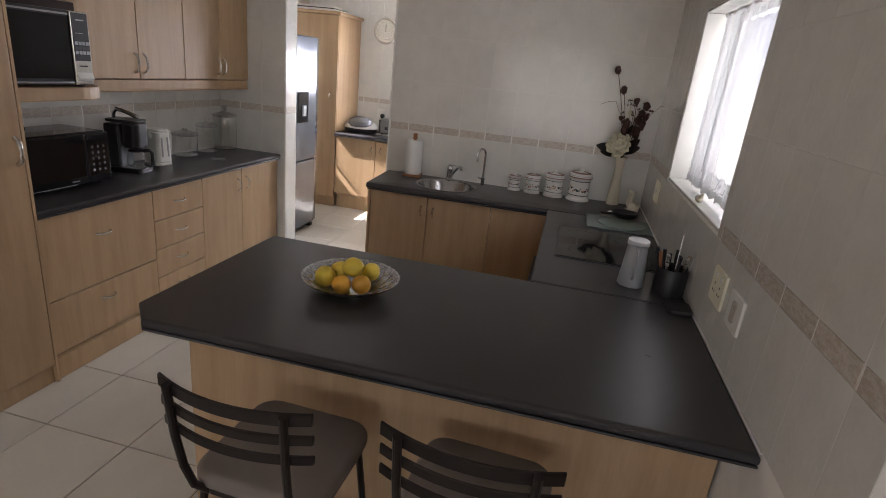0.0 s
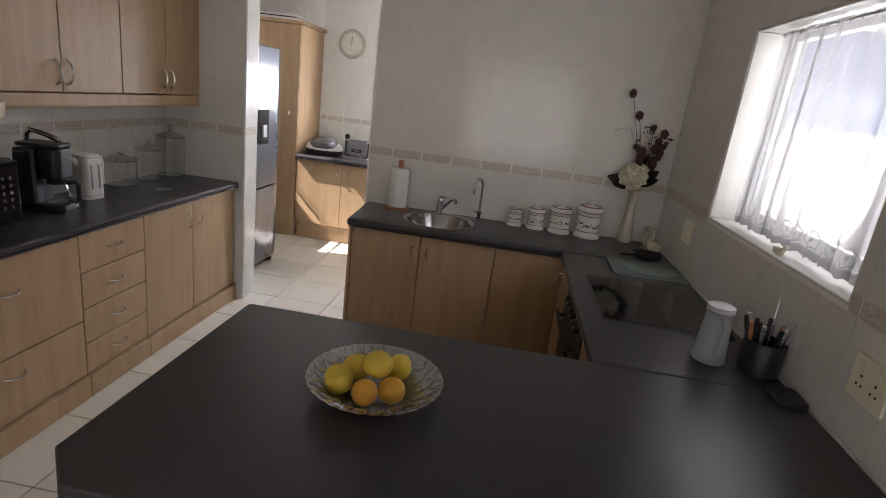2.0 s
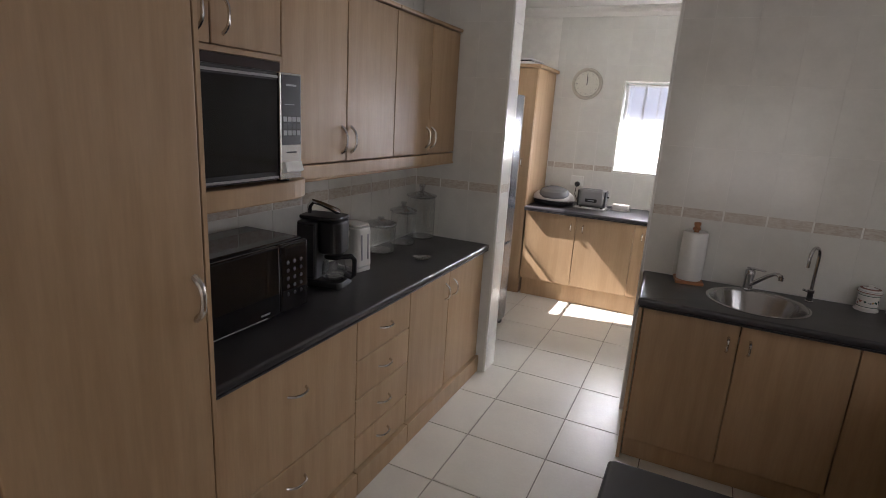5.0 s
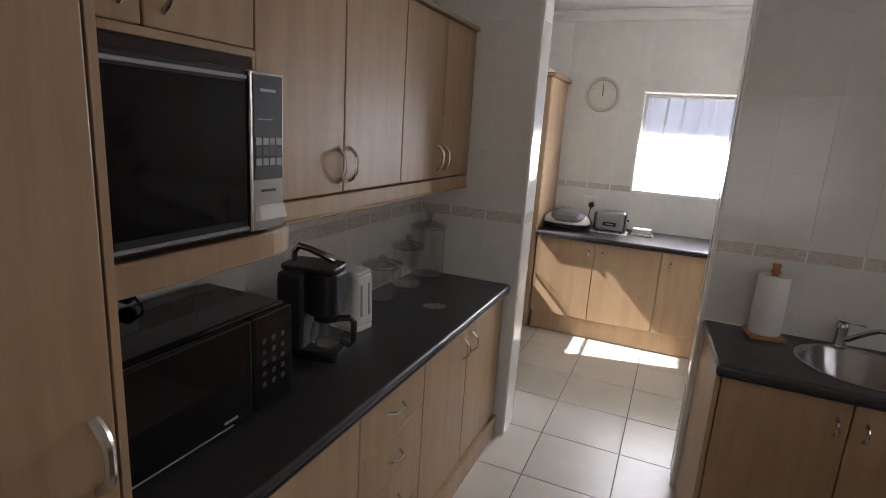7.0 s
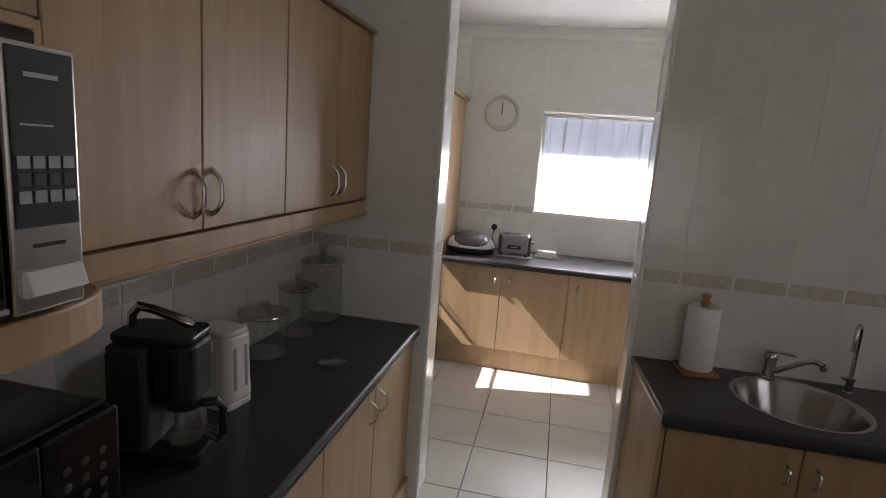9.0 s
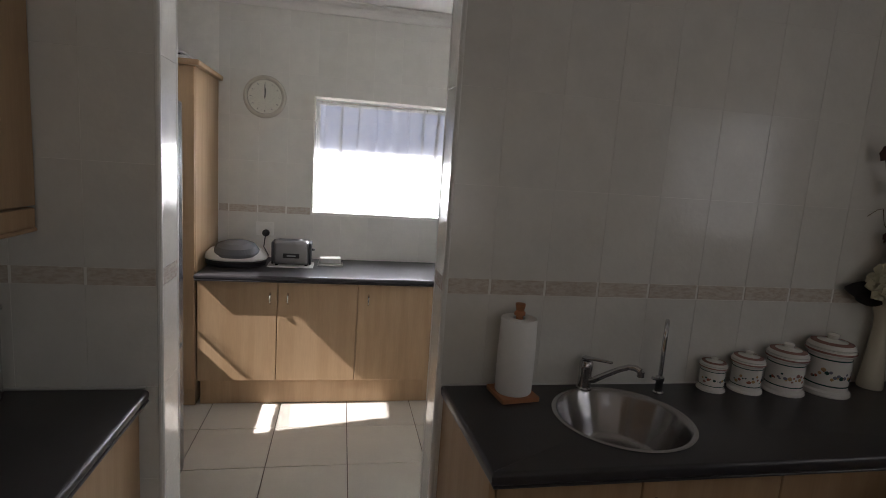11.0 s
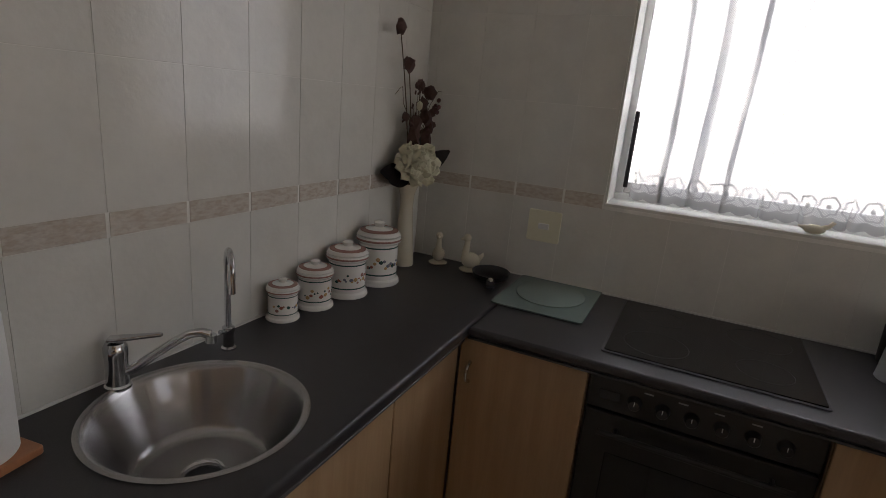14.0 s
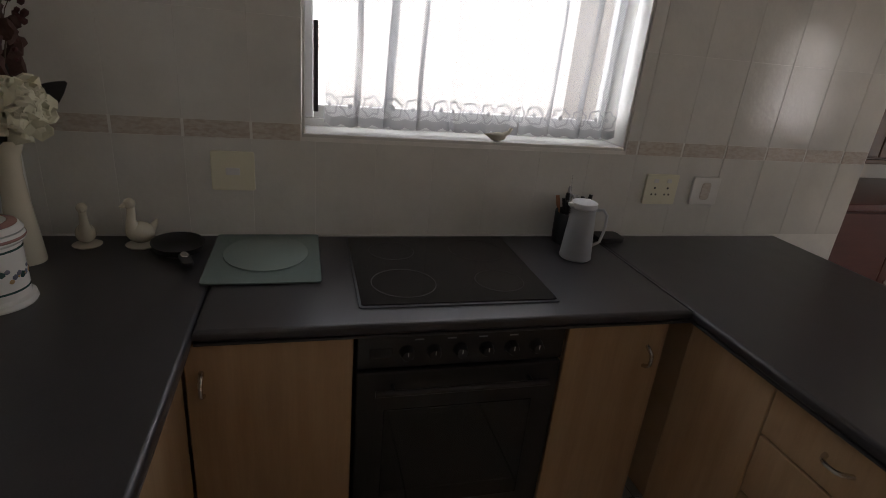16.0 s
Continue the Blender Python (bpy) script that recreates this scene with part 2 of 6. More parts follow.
def thin_glass(name, tint, base=0.04):
    """Thin clear glass: light passes straight through, with a Fresnel gloss."""
    m = bpy.data.materials.new(name)
    m.use_nodes = True
    nt = m.node_tree
    nt.nodes.remove(nt.nodes["Principled BSDF"])
    clear = nt.nodes.new("ShaderNodeBsdfTransparent")
    clear.inputs[0].default_value = (*tint, 1)
    gloss = nt.nodes.new("ShaderNodeBsdfGlossy")
    gloss.inputs["Roughness"].default_value = 0.03
    weight = nt.nodes.new("ShaderNodeLayerWeight")
    power = nt.nodes.new("ShaderNodeMath")
    power.operation = "POWER"
    power.inputs[1].default_value = 3.6
    nt.links.new(weight.outputs["Facing"], power.inputs[0])
    amount = nt.nodes.new("ShaderNodeMath")
    amount.operation = "MULTIPLY_ADD"
    amount.inputs[1].default_value, amount.inputs[2].default_value = 1.0, base
    nt.links.new(power.outputs[0], amount.inputs[0])
    mix = nt.nodes.new("ShaderNodeMixShader")
    nt.links.new(amount.outputs[0], mix.inputs[0])
    nt.links.new(clear.outputs[0], mix.inputs[1])
    nt.links.new(gloss.outputs[0], mix.inputs[2])
    nt.links.new(mix.outputs[0], nt.nodes["Material Output"].inputs["Surface"])
    return m


# near-black brown that carries the shade of the niche gap in its colour
GAP_SHADE = material("dark_umber_gap_shade", (0.030, 0.013, 0.010), 0.8, vary=0.2, scale=14)
THIN = thin_glass("thin_clear_glass", (0.982, 0.988, 0.986))
JAR_GLASS = thin_glass("jar_glass", (0.955, 0.965, 0.962), 0.15)
CUT_GLASS = thin_glass("cut_crystal_glass", (0.90, 0.91, 0.92), 0.28)
STRIP = material("dull_dark_metal", (0.10, 0.10, 0.105), 0.5, vary=0.1, scale=20)
JUG_GLASS = material("hazy_jug_plastic", (0.57, 0.59, 0.61), 0.30, transmission=0.5, ior=1.3)
SILICONE = material("white_silicone", (0.70, 0.69, 0.66), 0.5, vary=0.06, scale=20)


def radial_steel():
    m = material("spun_steel", (0.46, 0.45, 0.45), 0.22, 1.0)
    b = m.node_tree.nodes["Principled BSDF"]
    tan = m.node_tree.nodes.new("ShaderNodeTangent")
    tan.direction_type, tan.axis = "RADIAL", "Z"
    m.node_tree.links.new(tan.outputs[0], b.inputs["Tangent"])
    b.inputs["Anisotropic"].default_value = 0.95
    b.inputs["Anisotropic Rotation"].default_value = 0.25
    return m


SPUN = radial_steel()

# ---- builders ----


def mesh_of(bm, name, mat, smooth=True):
    me = bpy.data.meshes.new(name)
    bm.normal_update()
    bm.to_mesh(me)
    bm.free()
    me.materials.append(mat)
    if smooth:
        me.polygons.foreach_set("use_smooth", [True] * len(me.polygons))
        me.set_sharp_from_angle(angle=radians(35))
        if len(me.polygons) < 220:
            # broad flat faces stay flat beside their rounded edges
            for p in me.polygons:
                if p.area > 4e-4:
                    p.use_smooth = False
    return me


def part(name, bm, mat, parent=None, label="", smooth=True):
    ob = new(name, mesh_of(bm, name, mat, smooth))
    if parent is not None:
        ob.parent = parent
        ob.matrix_parent_inverse = parent.matrix_world.inverted() if parent.type == "MESH" else Matrix.Identity(4)
    if label:
        ob["label"] = label
    return ob


def thing(name, label, category, at=(0, 0, 0), turn=0.0, group="", kind=""):
    ob = new(name)
    ob.empty_display_size = 0.05
    ob.matrix_basis = pose(*at, 0, 0, turn)
    return tagged(ob, label, category, group, kind)


def box(x0, x1, y0, y1, z0, z1, bevel=0.0, segs=1, bm=None):
    """A box from its bounds, its edges rounded by bevel."""
    out = bmesh.new()
    bmesh.ops.create_cube(out, size=1.0, matrix=Matrix.LocRotScale(((x0 + x1) / 2, (y0 + y1) / 2, (z0 + z1) / 2), None, (abs(x1 - x0), abs(y1 - y0), abs(z1 - z0))))
    if bevel:
        bmesh.ops.bevel(out, geom=list(out.edges), offset=bevel, segments=segs, affect="EDGES", profile=0.5)
    return join(bm, out)


def join(bm, out):
    """Adds the mesh out to bm, or gives out back where there is none."""
    if bm is None:
        return out
    me = bpy.data.meshes.new("joined")
    out.to_mesh(me)
    out.free()
    bm.from_mesh(me)
    bpy.data.meshes.remove(me)
    return bm


def lathe(profile, segs=32, bm=None, ripple=None):
    """A turned body from (radius, height) pairs; ripple(angle, index) scales the radius."""
    out = bmesh.new()
    rings = []
    for j, (r, z) in enumerate(profile):
        if r < 1e-5:
            rings.append([out.verts.new((0, 0, z))])
        else:
            ring = []
            for i in range(segs):
                a = 2 * math.pi * i / segs
                k = r * (ripple(a, j) if ripple else 1)
                ring.append(out.verts.new((k * math.cos(a), k * math.sin(a), z)))
            rings.append(ring)
    for a, b in zip(rings, rings[1:]):
        for i in range(segs):
            q = [a[i % len(a)], a[(i + 1) % len(a)], b[(i + 1) % len(b)], b[i % len(b)]]
            q = list(dict.fromkeys(q))
            if len(q) > 2:
                out.faces.new(q)
    bmesh.ops.recalc_face_normals(out, faces=out.faces)
    return join(bm, out)


def tube(points, radius, segs=10, bm=None, ends=True):
    """A round bar along points; radius may be a list."""
    out = bmesh.new()
    pts = [Vector(p) for p in points]
    radii = radius if isinstance(radius, (list, tuple)) else [radius] * len(pts)
    rings, side = [], None
    for i, p in enumerate(pts):
        d = (pts[min(i + 1, len(pts) - 1)] - pts[max(i - 1, 0)]).normalized()
        if side is None:
            side = d.orthogonal().normalized()
        side = (side - d * side.dot(d)).normalized()
        up = d.cross(side)
        rings.append([out.verts.new(p + radii[i] * (math.cos(2 * math.pi * k / segs) * side + math.sin(2 * math.pi * k / segs) * up)) for k in range(segs)])
    for a, b in zip(rings, rings[1:]):
        for k in range(segs):
            out.faces.new((a[k], a[(k + 1) % segs], b[(k + 1) % segs], b[k]))
    if ends:
        out.faces.new(rings[0][::-1])
        out.faces.new(rings[-1])
    bmesh.ops.recalc_face_normals(out, faces=out.faces)
    return join(bm, out)


def moved(bm, m):
    bm.transform(m)
    return bm


def slab_outline(outline, z0, z1, bevel=0.0, segs=3):
    """A slab from a flat outline, its upper and lower rim rounded."""
    bm = bmesh.new()
    f = bm.faces.new([bm.verts.new((x, y, z0)) for x, y in outline])
    top = bmesh.ops.extrude_face_region(bm, geom=[f])
    bmesh.ops.translate(bm, verts=[v for v in top["geom"] if isinstance(v, bmesh.types.BMVert)], vec=(0, 0, z1 - z0))
    bmesh.ops.recalc_face_normals(bm, faces=bm.faces)
    if bevel:
        flat = [e for e in bm.edges if abs(e.verts[0].co.z - e.verts[1].co.z) < 1e-6]
        bmesh.ops.bevel(bm, geom=flat, offset=bevel, segments=segs, affect="EDGES", profile=0.5)
    return bm


def round_rect(x0, x1, y0, y1, r, corners="abcd", n=6):
    """An outline; corners a (x0 y0), b (x1 y0), c (x1 y1), d (x0 y1) are rounded where named."""
    pts = []
    for key, cx, cy, sx, sy, a0 in (("a", x0, y0, 1, 1, 180), ("b", x1, y0, -1, 1, 270), ("c", x1, y1, -1, -1, 0), ("d", x0, y1, 1, -1, 90)):
        if key in corners:
            for i in range(n + 1):
                a = radians(a0 + 90 * i / n)
                pts.append((cx + sx * r + r * math.cos(a), cy + sy * r + r * math.sin(a)))
        else:
            pts.append((cx, cy))
    return pts


def handle(parent, at, facing, upright=True, length=0.096):
    """A bowed bar handle in satin nickel. facing: the way it stands out (unit vector)."""
    n = Vector(facing)
    along = Vector((0, 0, 1)) if upright else Vector((0, 0, 1)).cross(n)
    c = Vector(at)
    pts = []
    for i in range(13):
        s = -1 + 2 * i / 12
        pts.append(c + along * (s * length / 2) + n * (0.032 * (1 - abs(s) ** 3.2) - 0.002))
    radii = [(0.0062 - 0.0016 * (1 - abs(-1 + 2 * i / 12))) * (length / 0.1) ** 0.8 * (1.5 if length < 0.08 else 1.5 if length > 0.118 else 1.0) for i in range(13)]
    return part("handle", tube(pts, radii, 8), SATIN, parent, "satin nickel bow handle")


# ---- setting ----
XL, XR, YB, YD, YF, TOP = -2.88, 0.60, 3.67, 3.85, 6.06, 2.77
JL, JR = -2.28, -1.385
Y0, YL = 0.445, -4.30
XW, XE, XFL = -3.60, 3.20, -3.30


def setting(name, bm, mat, label, category):
    return tagged(part(name, bm, mat), label, category, kind="structure")


def rects_minus(u0, u1, v0, v1, holes):
    """The rectangle cut up around the holes."""
    todo = [(u0, u1, v0, v1)]
    for a, b, c, d in holes:
        nxt = []
        for p, q, r, s in todo:
            if b <= p or a >= q or d <= r or c >= s:
                nxt.append((p, q, r, s))
                continue
            if a > p:
                nxt.append((p, a, r, s))
            if b < q:
                nxt.append((b, q, r, s))
            if c > r:
                nxt.append((max(p, a), min(q, b), r, c))
            if d < s:
                nxt.append((max(p, a), min(q, b), d, s))
        todo = nxt
    return todo


def wall_x(name, x0, x1, y0, y1, holes, mat, label, z1=TOP):
    bm = None
    for p, q, r, s in rects_minus(y0, y1, 0, z1, holes):
        bm = box(x0, x1, p, q, r, s, bm=bm)
    return setting(name, bm, mat, label, "wall")


def wall_y(name, y0, y1, x0, x1, holes, mat, label, z1=TOP):
    bm = None
    for p, q, r, s in rects_minus(x0, x1, 0, z1, holes):
        bm = box(p, q, y0, y1, r, s, bm=bm)
    return setting(name, bm, mat, label, "wall")


T = 0.002  # the tiles' thickness in front of the walls
WIN = (1.652, 2.862, 1.246, 2.142)
FWIN = (-1.96, -0.45, 1.243, 2.107)
BDOOR = (4.79, 5.272, 0.0, 2.19)
SIDEWIN = (-4.0, -3.2, 0.85, 2.05)
LWIN = (-1.6, 0.8, 0.45, 2.35)

floor = setting("floor", box(XW, XE, YL - 0.2, YF + 0.2, -0.12, -0.006), FLOOR_GROUT, "cream ceramic tiled floor with brown joints", "floor")
ceiling = setting("ceiling", box(XW - 0.2, XE + 0.2, YL - 0.2, YF + 0.2, TOP, TOP + 0.1), PAINT, "smooth white painted ceiling", "ceiling")
wall_right = wall_x("wall_east", XR + T, XR + 0.23, Y0, YD, [WIN], GROUT, "cream tiled kitchen wall with a beige border and window")
wall_right_far = wall_x("wall_scullery_east", XR + T, XR + 0.23, YD, YF + 0.2, [], GROUT, "cream scullery side wall")
wall_back = wall_y("wall_divider_east", YB + T, YD - T, JR + T, XR + T, [], GROUT, "cream tiled dividing wall behind the sink")
wall_stub = wall_y("wall_divider_west", YB + T, YD - T, XW, JL - T, [], GROUT, "cream tiled stub of the dividing wall")
wall_left = wall_x("wall_west", XL - 0.2, XL - T, -0.6, YB + T, [], GROUT, "cream tiled wall behind the worktop")
wall_far = wall_y("wall_north", YF + T, YF + 0.23, XW, XR + T, [FWIN], GROUT, "cream tiled scullery wall with a beige border and window")
wall_far_left = wall_x("wall_scullery_west", XFL - 0.2, XFL, YD - T, YF + T, [BDOOR], WALL_PAINT, "cream painted scullery wall with the back door")
wall_return = wall_y("wall_return", Y0, Y0 + 0.2, XR + 0.23, XE, [], WALL_PAINT, "cream painted return wall of the dining corner")
wall_alcove = wall_x("wall_dining_east", 1.30, 1.5, YL, Y0, [], WALL_PAINT, "cream painted dining corner wall")
wall_living_left = wall_x("wall_living_west", XW - 0.2, XW, YL - 0.2, -0.6, [SIDEWIN], WALL_PAINT, "cream painted living room wall")
wall_nib = wall_y("wall_living_north", -0.8, -0.6, XW, XL - T, [], WALL_PAINT, "cream painted nib beside the kitchen")
wall_living = wall_y("wall_south", YL - 0.2, YL, XW, 1.5, [LWIN], WALL_PAINT, "cream painted living room wall with a wide window")
ground = setting("ground", box(-40, 40, -40, 40, -0.4, -0.13), GROUND, "paved yard around the house", "ground")


def cornice(name, pts_a, pts_b, inward):
    """A cove moulding between two points at the ceiling."""
    a, b, n = Vector(pts_a), Vector(pts_b), Vector(inward)
    prof = [(0, -0.085), (0.012, -0.085), (0.016, -0.07)] + [(0.016 + 0.06 * (1 - math.cos(radians(k))), -0.07 + 0.058 * math.sin(radians(k))) for k in (20, 40, 60, 80)] + [(0.085, -0.008), (0.085, -0.001), (0, -0.001)]
    bm = bmesh.new()
    r0 = [bm.verts.new(a + n * p + Vector((0, 0, q))) for p, q in prof]
    r1 = [bm.verts.new(b + n * p + Vector((0, 0, q))) for p, q in prof]
    for i in range(len(prof)):
        j = (i + 1) % len(prof)
        bm.faces.new((r0[i], r0[j], r1[j], r1[i]))
    bm.faces.new(r0)
    bm.faces.new(r1[::-1])
    bmesh.ops.recalc_face_normals(bm, faces=bm.faces)
    return setting(name, bm, PAINT, "white plaster cove cornice under the ceiling", "cornice")


cornice("cornice", (XFL, YF, TOP), (XR, YF, TOP), (0, -1, 0))
cornice("cornice", (JR, YB, TOP), (XR, YB, TOP), (0, -1, 0))
cornice("cornice", (XR, Y0, TOP), (XR, YB - 0.09, TOP), (-1, 0, 0))
cornice("cornice", (XL, -0.6, TOP), (XL, YB - 0.002, TOP), (1, 0, 0))

# ---- worktops and cabinets ----
W = 0.90


def left_base(y0, y1, fronts, label, group="base cabinets along the west wall"):
    """A base cabinet against the west wall. fronts: (kind, y0, y1, z0, z1, handle y, handle z, upright)."""
    c = thing("base_cabinet", label, "cabinet", ((XL + -2.345) / 2, (y0 + y1) / 2, 0), group=group)
    m = Matrix.Translation(-Vector(c.matrix_basis.translation))

    def sub(name, bm, mat, lab=""):
        return part(name, moved(bm, m), mat, c, lab)

    sub("carcass", box(XL + 0.002, -2.367, y0 + 0.002, y1 - 0.002, 0.12, 0.858), WOOD_EDGE)
    sub("plinth", box(XL + 0.05, -2.328, y0 + 0.001, y1 - 0.001, 0.002, 0.118, 0.002), WOOD)
    for kind, a, b, z0, z1, hy, hz, up in fronts:
        d = sub(kind, box(-2.365, -2.346, a + 0.0013, b - 0.0013, z0 + 0.0013, z1 - 0.0013, 0.004, 2), WOOD)
        h = handle(c, (-2.346 + m.translation.x, hy + m.translation.y, hz), (1, 0, 0), up)
        h.parent = d
    return c


left_base(1.48, 2.222, [("drawer_front", 1.48, 2.222, 0.42, 0.852, 1.85, 0.70, False), ("drawer_front", 1.48, 2.222, 0.125, 0.417, 1.84, 0.33, False)], "beech laminate base cabinet with two deep pan drawers")
left_base(2.224, 2.678, [("drawer_front", 2.224, 2.678, a, b, 2.451, (a + b) / 2, False) for a, b in ((0.66, 0.852), (0.475, 0.657), (0.29, 0.472), (0.125, 0.287))], "beech laminate base cabinet with four drawers")
left_base(2.68, 3.66, [("door", 2.68, 3.135, 0.125, 0.852, 3.085, 0.735, True), ("door", 3.138, 3.655, 0.125, 0.852, 3.19, 0.735, True)], "beech laminate base cabinet with two doors")


def worktop(name, outline, label, rim=0.012):
    top = tagged(part(name, slab_outline(outline, W - 0.032, W, rim, 4), WORKTOP), label, "worktop")
    part("lower_edge", slab_outline(outline, W - 0.04, W - 0.0322, 0.003, 2), WORKTOP, top, "thin shadowed lower lip of the worktop")
    return top


worktop("worktop", [(XL + 0.002, 1.471), (-2.316, 1.471), (-2.316, 3.655), (-2.33, 3.668), (XL + 0.002, 3.668)], "charcoal laminate worktop along the wall with a rounded front edge")
worktop("peninsula_worktop", [(-1.166, 0.808), (XR - 0.002, 0.815), (XR - 0.002, 1.733), (-1.244, 1.733), (-1.256, 1.721), (-1.260, 0.905)], "charcoal laminate breakfast bar top with a cut corner")
worktop("hob_worktop", [(-0.048, 1.735), (XR - 0.002, 1.735), (XR - 0.002, 3.113), (-0.048, 3.113)], "charcoal laminate worktop around the hob")
tagged(part("joint_strip", box(-0.046, XR - 0.004, 1.732, 1.7365, W - 0.002, W + 0.0008), STRIP), "thin pale metal strip over the worktop joint", "joint strip")


def sink_worktop():
    """The run under the sink: a slab with a round hole."""
    x0, x1, y0, y1, cx, cy, r = -1.368, XR - 0.002, 3.115, YB - 0.002, -0.815, 3.405, 0.21
    angles = sorted({2 * math.pi * i / 64 for i in range(64)} | {math.atan2(y - cy, x - cx) % (2 * math.pi) for x in (x0, x1) for y in (y0, y1)})
    bm = bmesh.new()
    rings = []
    for z in (W, W - 0.04):
        inner, outer = [], []
        for a in angles:
            c, s = math.cos(a), math.sin(a)
            k = min(((x1 if c > 0 else x0) - cx) / c if abs(c) > 1e-9 else 9, ((y1 if s > 0 else y0) - cy) / s if abs(s) > 1e-9 else 9)
            inner.append(bm.verts.new((cx + r * c, cy + r * s, z)))
            outer.append(bm.verts.new((cx + k * c, cy + k * s, z)))
        rings.append((inner, outer))
    n = len(angles)
    (i0, o0), (i1, o1) = rings
    for i in range(n):
        j = (i + 1) % n
        bm.faces.new((i0[i], o0[i], o0[j], i0[j]))
        bm.faces.new((i1[j], o1[j], o1[i], i1[i]))
        bm.faces.new((i0[j], i1[j], i1[i], i0[i]))
        bm.faces.new((o0[i], o1[i], o1[j], o0[j]))
    bmesh.ops.recalc_face_normals(bm, faces=bm.faces)
    front = [e for e in bm.edges if all(abs(v.co.y - y0) < 1e-5 for v in e.verts) and abs(e.verts[0].co.z - e.verts[1].co.z) < 1e-6]
    front += [e for e in bm.edges if all(abs(v.co.x - x0) < 1e-5 for v in e.verts) and abs(e.verts[0].co.z - e.verts[1].co.z) < 1e-6]
    for v in bm.verts:  # the free end runs slightly askew
        if v.co.x < cx - r:
            v.co.x += 0.032 * (y1 - v.co.y) / (y1 - y0) * (cx - r - v.co.x) / (cx - r - x0)
    bmesh.ops.bevel(bm, geom=front, offset=0.012, segments=4, affect="EDGES", profile=0.5)
    top = tagged(part("sink_worktop", bm, WORKTOP), "charcoal laminate worktop with a round sink cut-out", "worktop")
    part("lower_edge", box(-1.328, -0.05, y0 + 0.004, y0 + 0.03, W - 0.048, W - 0.0402, 0.002), WORKTOP, top, "thin shadowed lower lip of the worktop")
    return top


sink_worktop()


def block(name, label, category, at, group=""):
    """A thing with parts given in world places; the thing stands at its base."""
    c = thing(name, label, category, at, group=group)
    m = Matrix.Translation(-Vector(at))

    def sub(pname, bm, mat, lab="", parent=None):
        ob = part(pname, moved(bm, m), mat, c, lab)
        if parent is not None:
            ob.parent = parent
        return ob

    sub.thing, sub.shift = c, -Vector(at)
    return sub


def fronts_y(sub, fronts, y, facing):
    """Doors in a plane of constant y: (name, x0, x1, z0, z1, handle x, handle z, upright)."""
    for kind, a, b, z0, z1, hx, hz, up in fronts:
        d = sub(kind, box(a + 0.0013, b - 0.0013, y, y + 0.019, z0 + 0.0013, z1 - 0.0013, 0.004, 2), WOOD)
        if hx is not None:
            h = handle(sub.thing, Vector((hx, y if facing < 0 else y + 0.019, hz)) + sub.shift, (0, facing, 0), up, 0.07)
            h.parent = d


def fronts_x(sub, fronts, x):
    for kind, a, b, z0, z1, hy, hz, up in fronts:
        d = sub(kind, box(x, x + 0.019, a + 0.0013, b - 0.0013, z0 + 0.0013, z1 - 0.0013, 0.004, 2), WOOD)
        if hy is not None:
            h = handle(sub.thing, Vector((x, hy, hz)) + sub.shift, (-1, 0, 0), up, 0.07)
            h.parent = d


# sink run
s = block("sink_cabinet", "beech laminate cabinet under the round sink with two doors", "cabinet", (-0.9, 3.42, 0), "base cabinets of the sink run")
s("side_panel", moved(box(-0.009, 0.009, -0.258, 0.258, 0.002, 0.858, 0.001), Matrix.Translation((-1.335, 3.408, 0)) @ Matrix.Rotation(radians(3.2), 4, "Z")), WOOD)
s("carcass", box(-1.308, -0.432, 3.172, 3.60, 0.12, 0.60), WOOD_EDGE)
s("plinth", box(-1.308, -0.432, 3.195, 3.5, 0.002, 0.118, 0.002), WOOD)
fronts_y(s, [("door", -1.308, -0.883, 0.125, 0.852, -0.925, 0.745, True), ("door", -0.881, -0.43, 0.125, 0.852, -0.835, 0.745, True)], 3.15, -1)
s = block("corner_cabinet", "beech laminate corner cabinet beside the sink", "cabinet", (-0.2, 3.42, 0), "base cabinets of the sink run")
s("carcass", box(-0.428, -0.003, 3.172, 3.66, 0.12, 0.858), WOOD_EDGE)
s("plinth", box(-0.43, -0.01, 3.195, 3.5, 0.002, 0.118, 0.002), WOOD)
fronts_y(s, [("blank_panel", -0.428, -0.022, 0.125, 0.852, None, 0, True)], 3.15, -1)
# hob run
s = block("base_cabinet", "beech laminate cabinet with one door beside the oven", "cabinet", (0.3, 2.94, 0), "base cabinets of the hob run")
s("carcass", box(0.0, 0.59, 2.732, 3.146, 0.12, 0.858), WOOD_EDGE)
s("plinth", box(0.02, 0.5, 2.732, 3.146, 0.002, 0.118, 0.002), WOOD)
fronts_x(s, [("door", 2.732, 3.146, 0.125, 0.852, 3.105, 0.735, True)], -0.021)
s = block("base_cabinet", "narrow beech laminate cabinet beside the oven", "cabinet", (0.3, 1.96, 0), "base cabinets of the hob run")
s("carcass", box(0.0, 0.59, 1.765, 2.118, 0.12, 0.858), WOOD_EDGE)
s("plinth", box(0.02, 0.5, 1.765, 2.118, 0.002, 0.118, 0.002), WOOD)
fronts_x(s, [("door", 1.79, 2.118, 0.125, 0.852, 1.84, 0.735, True)], -0.021)
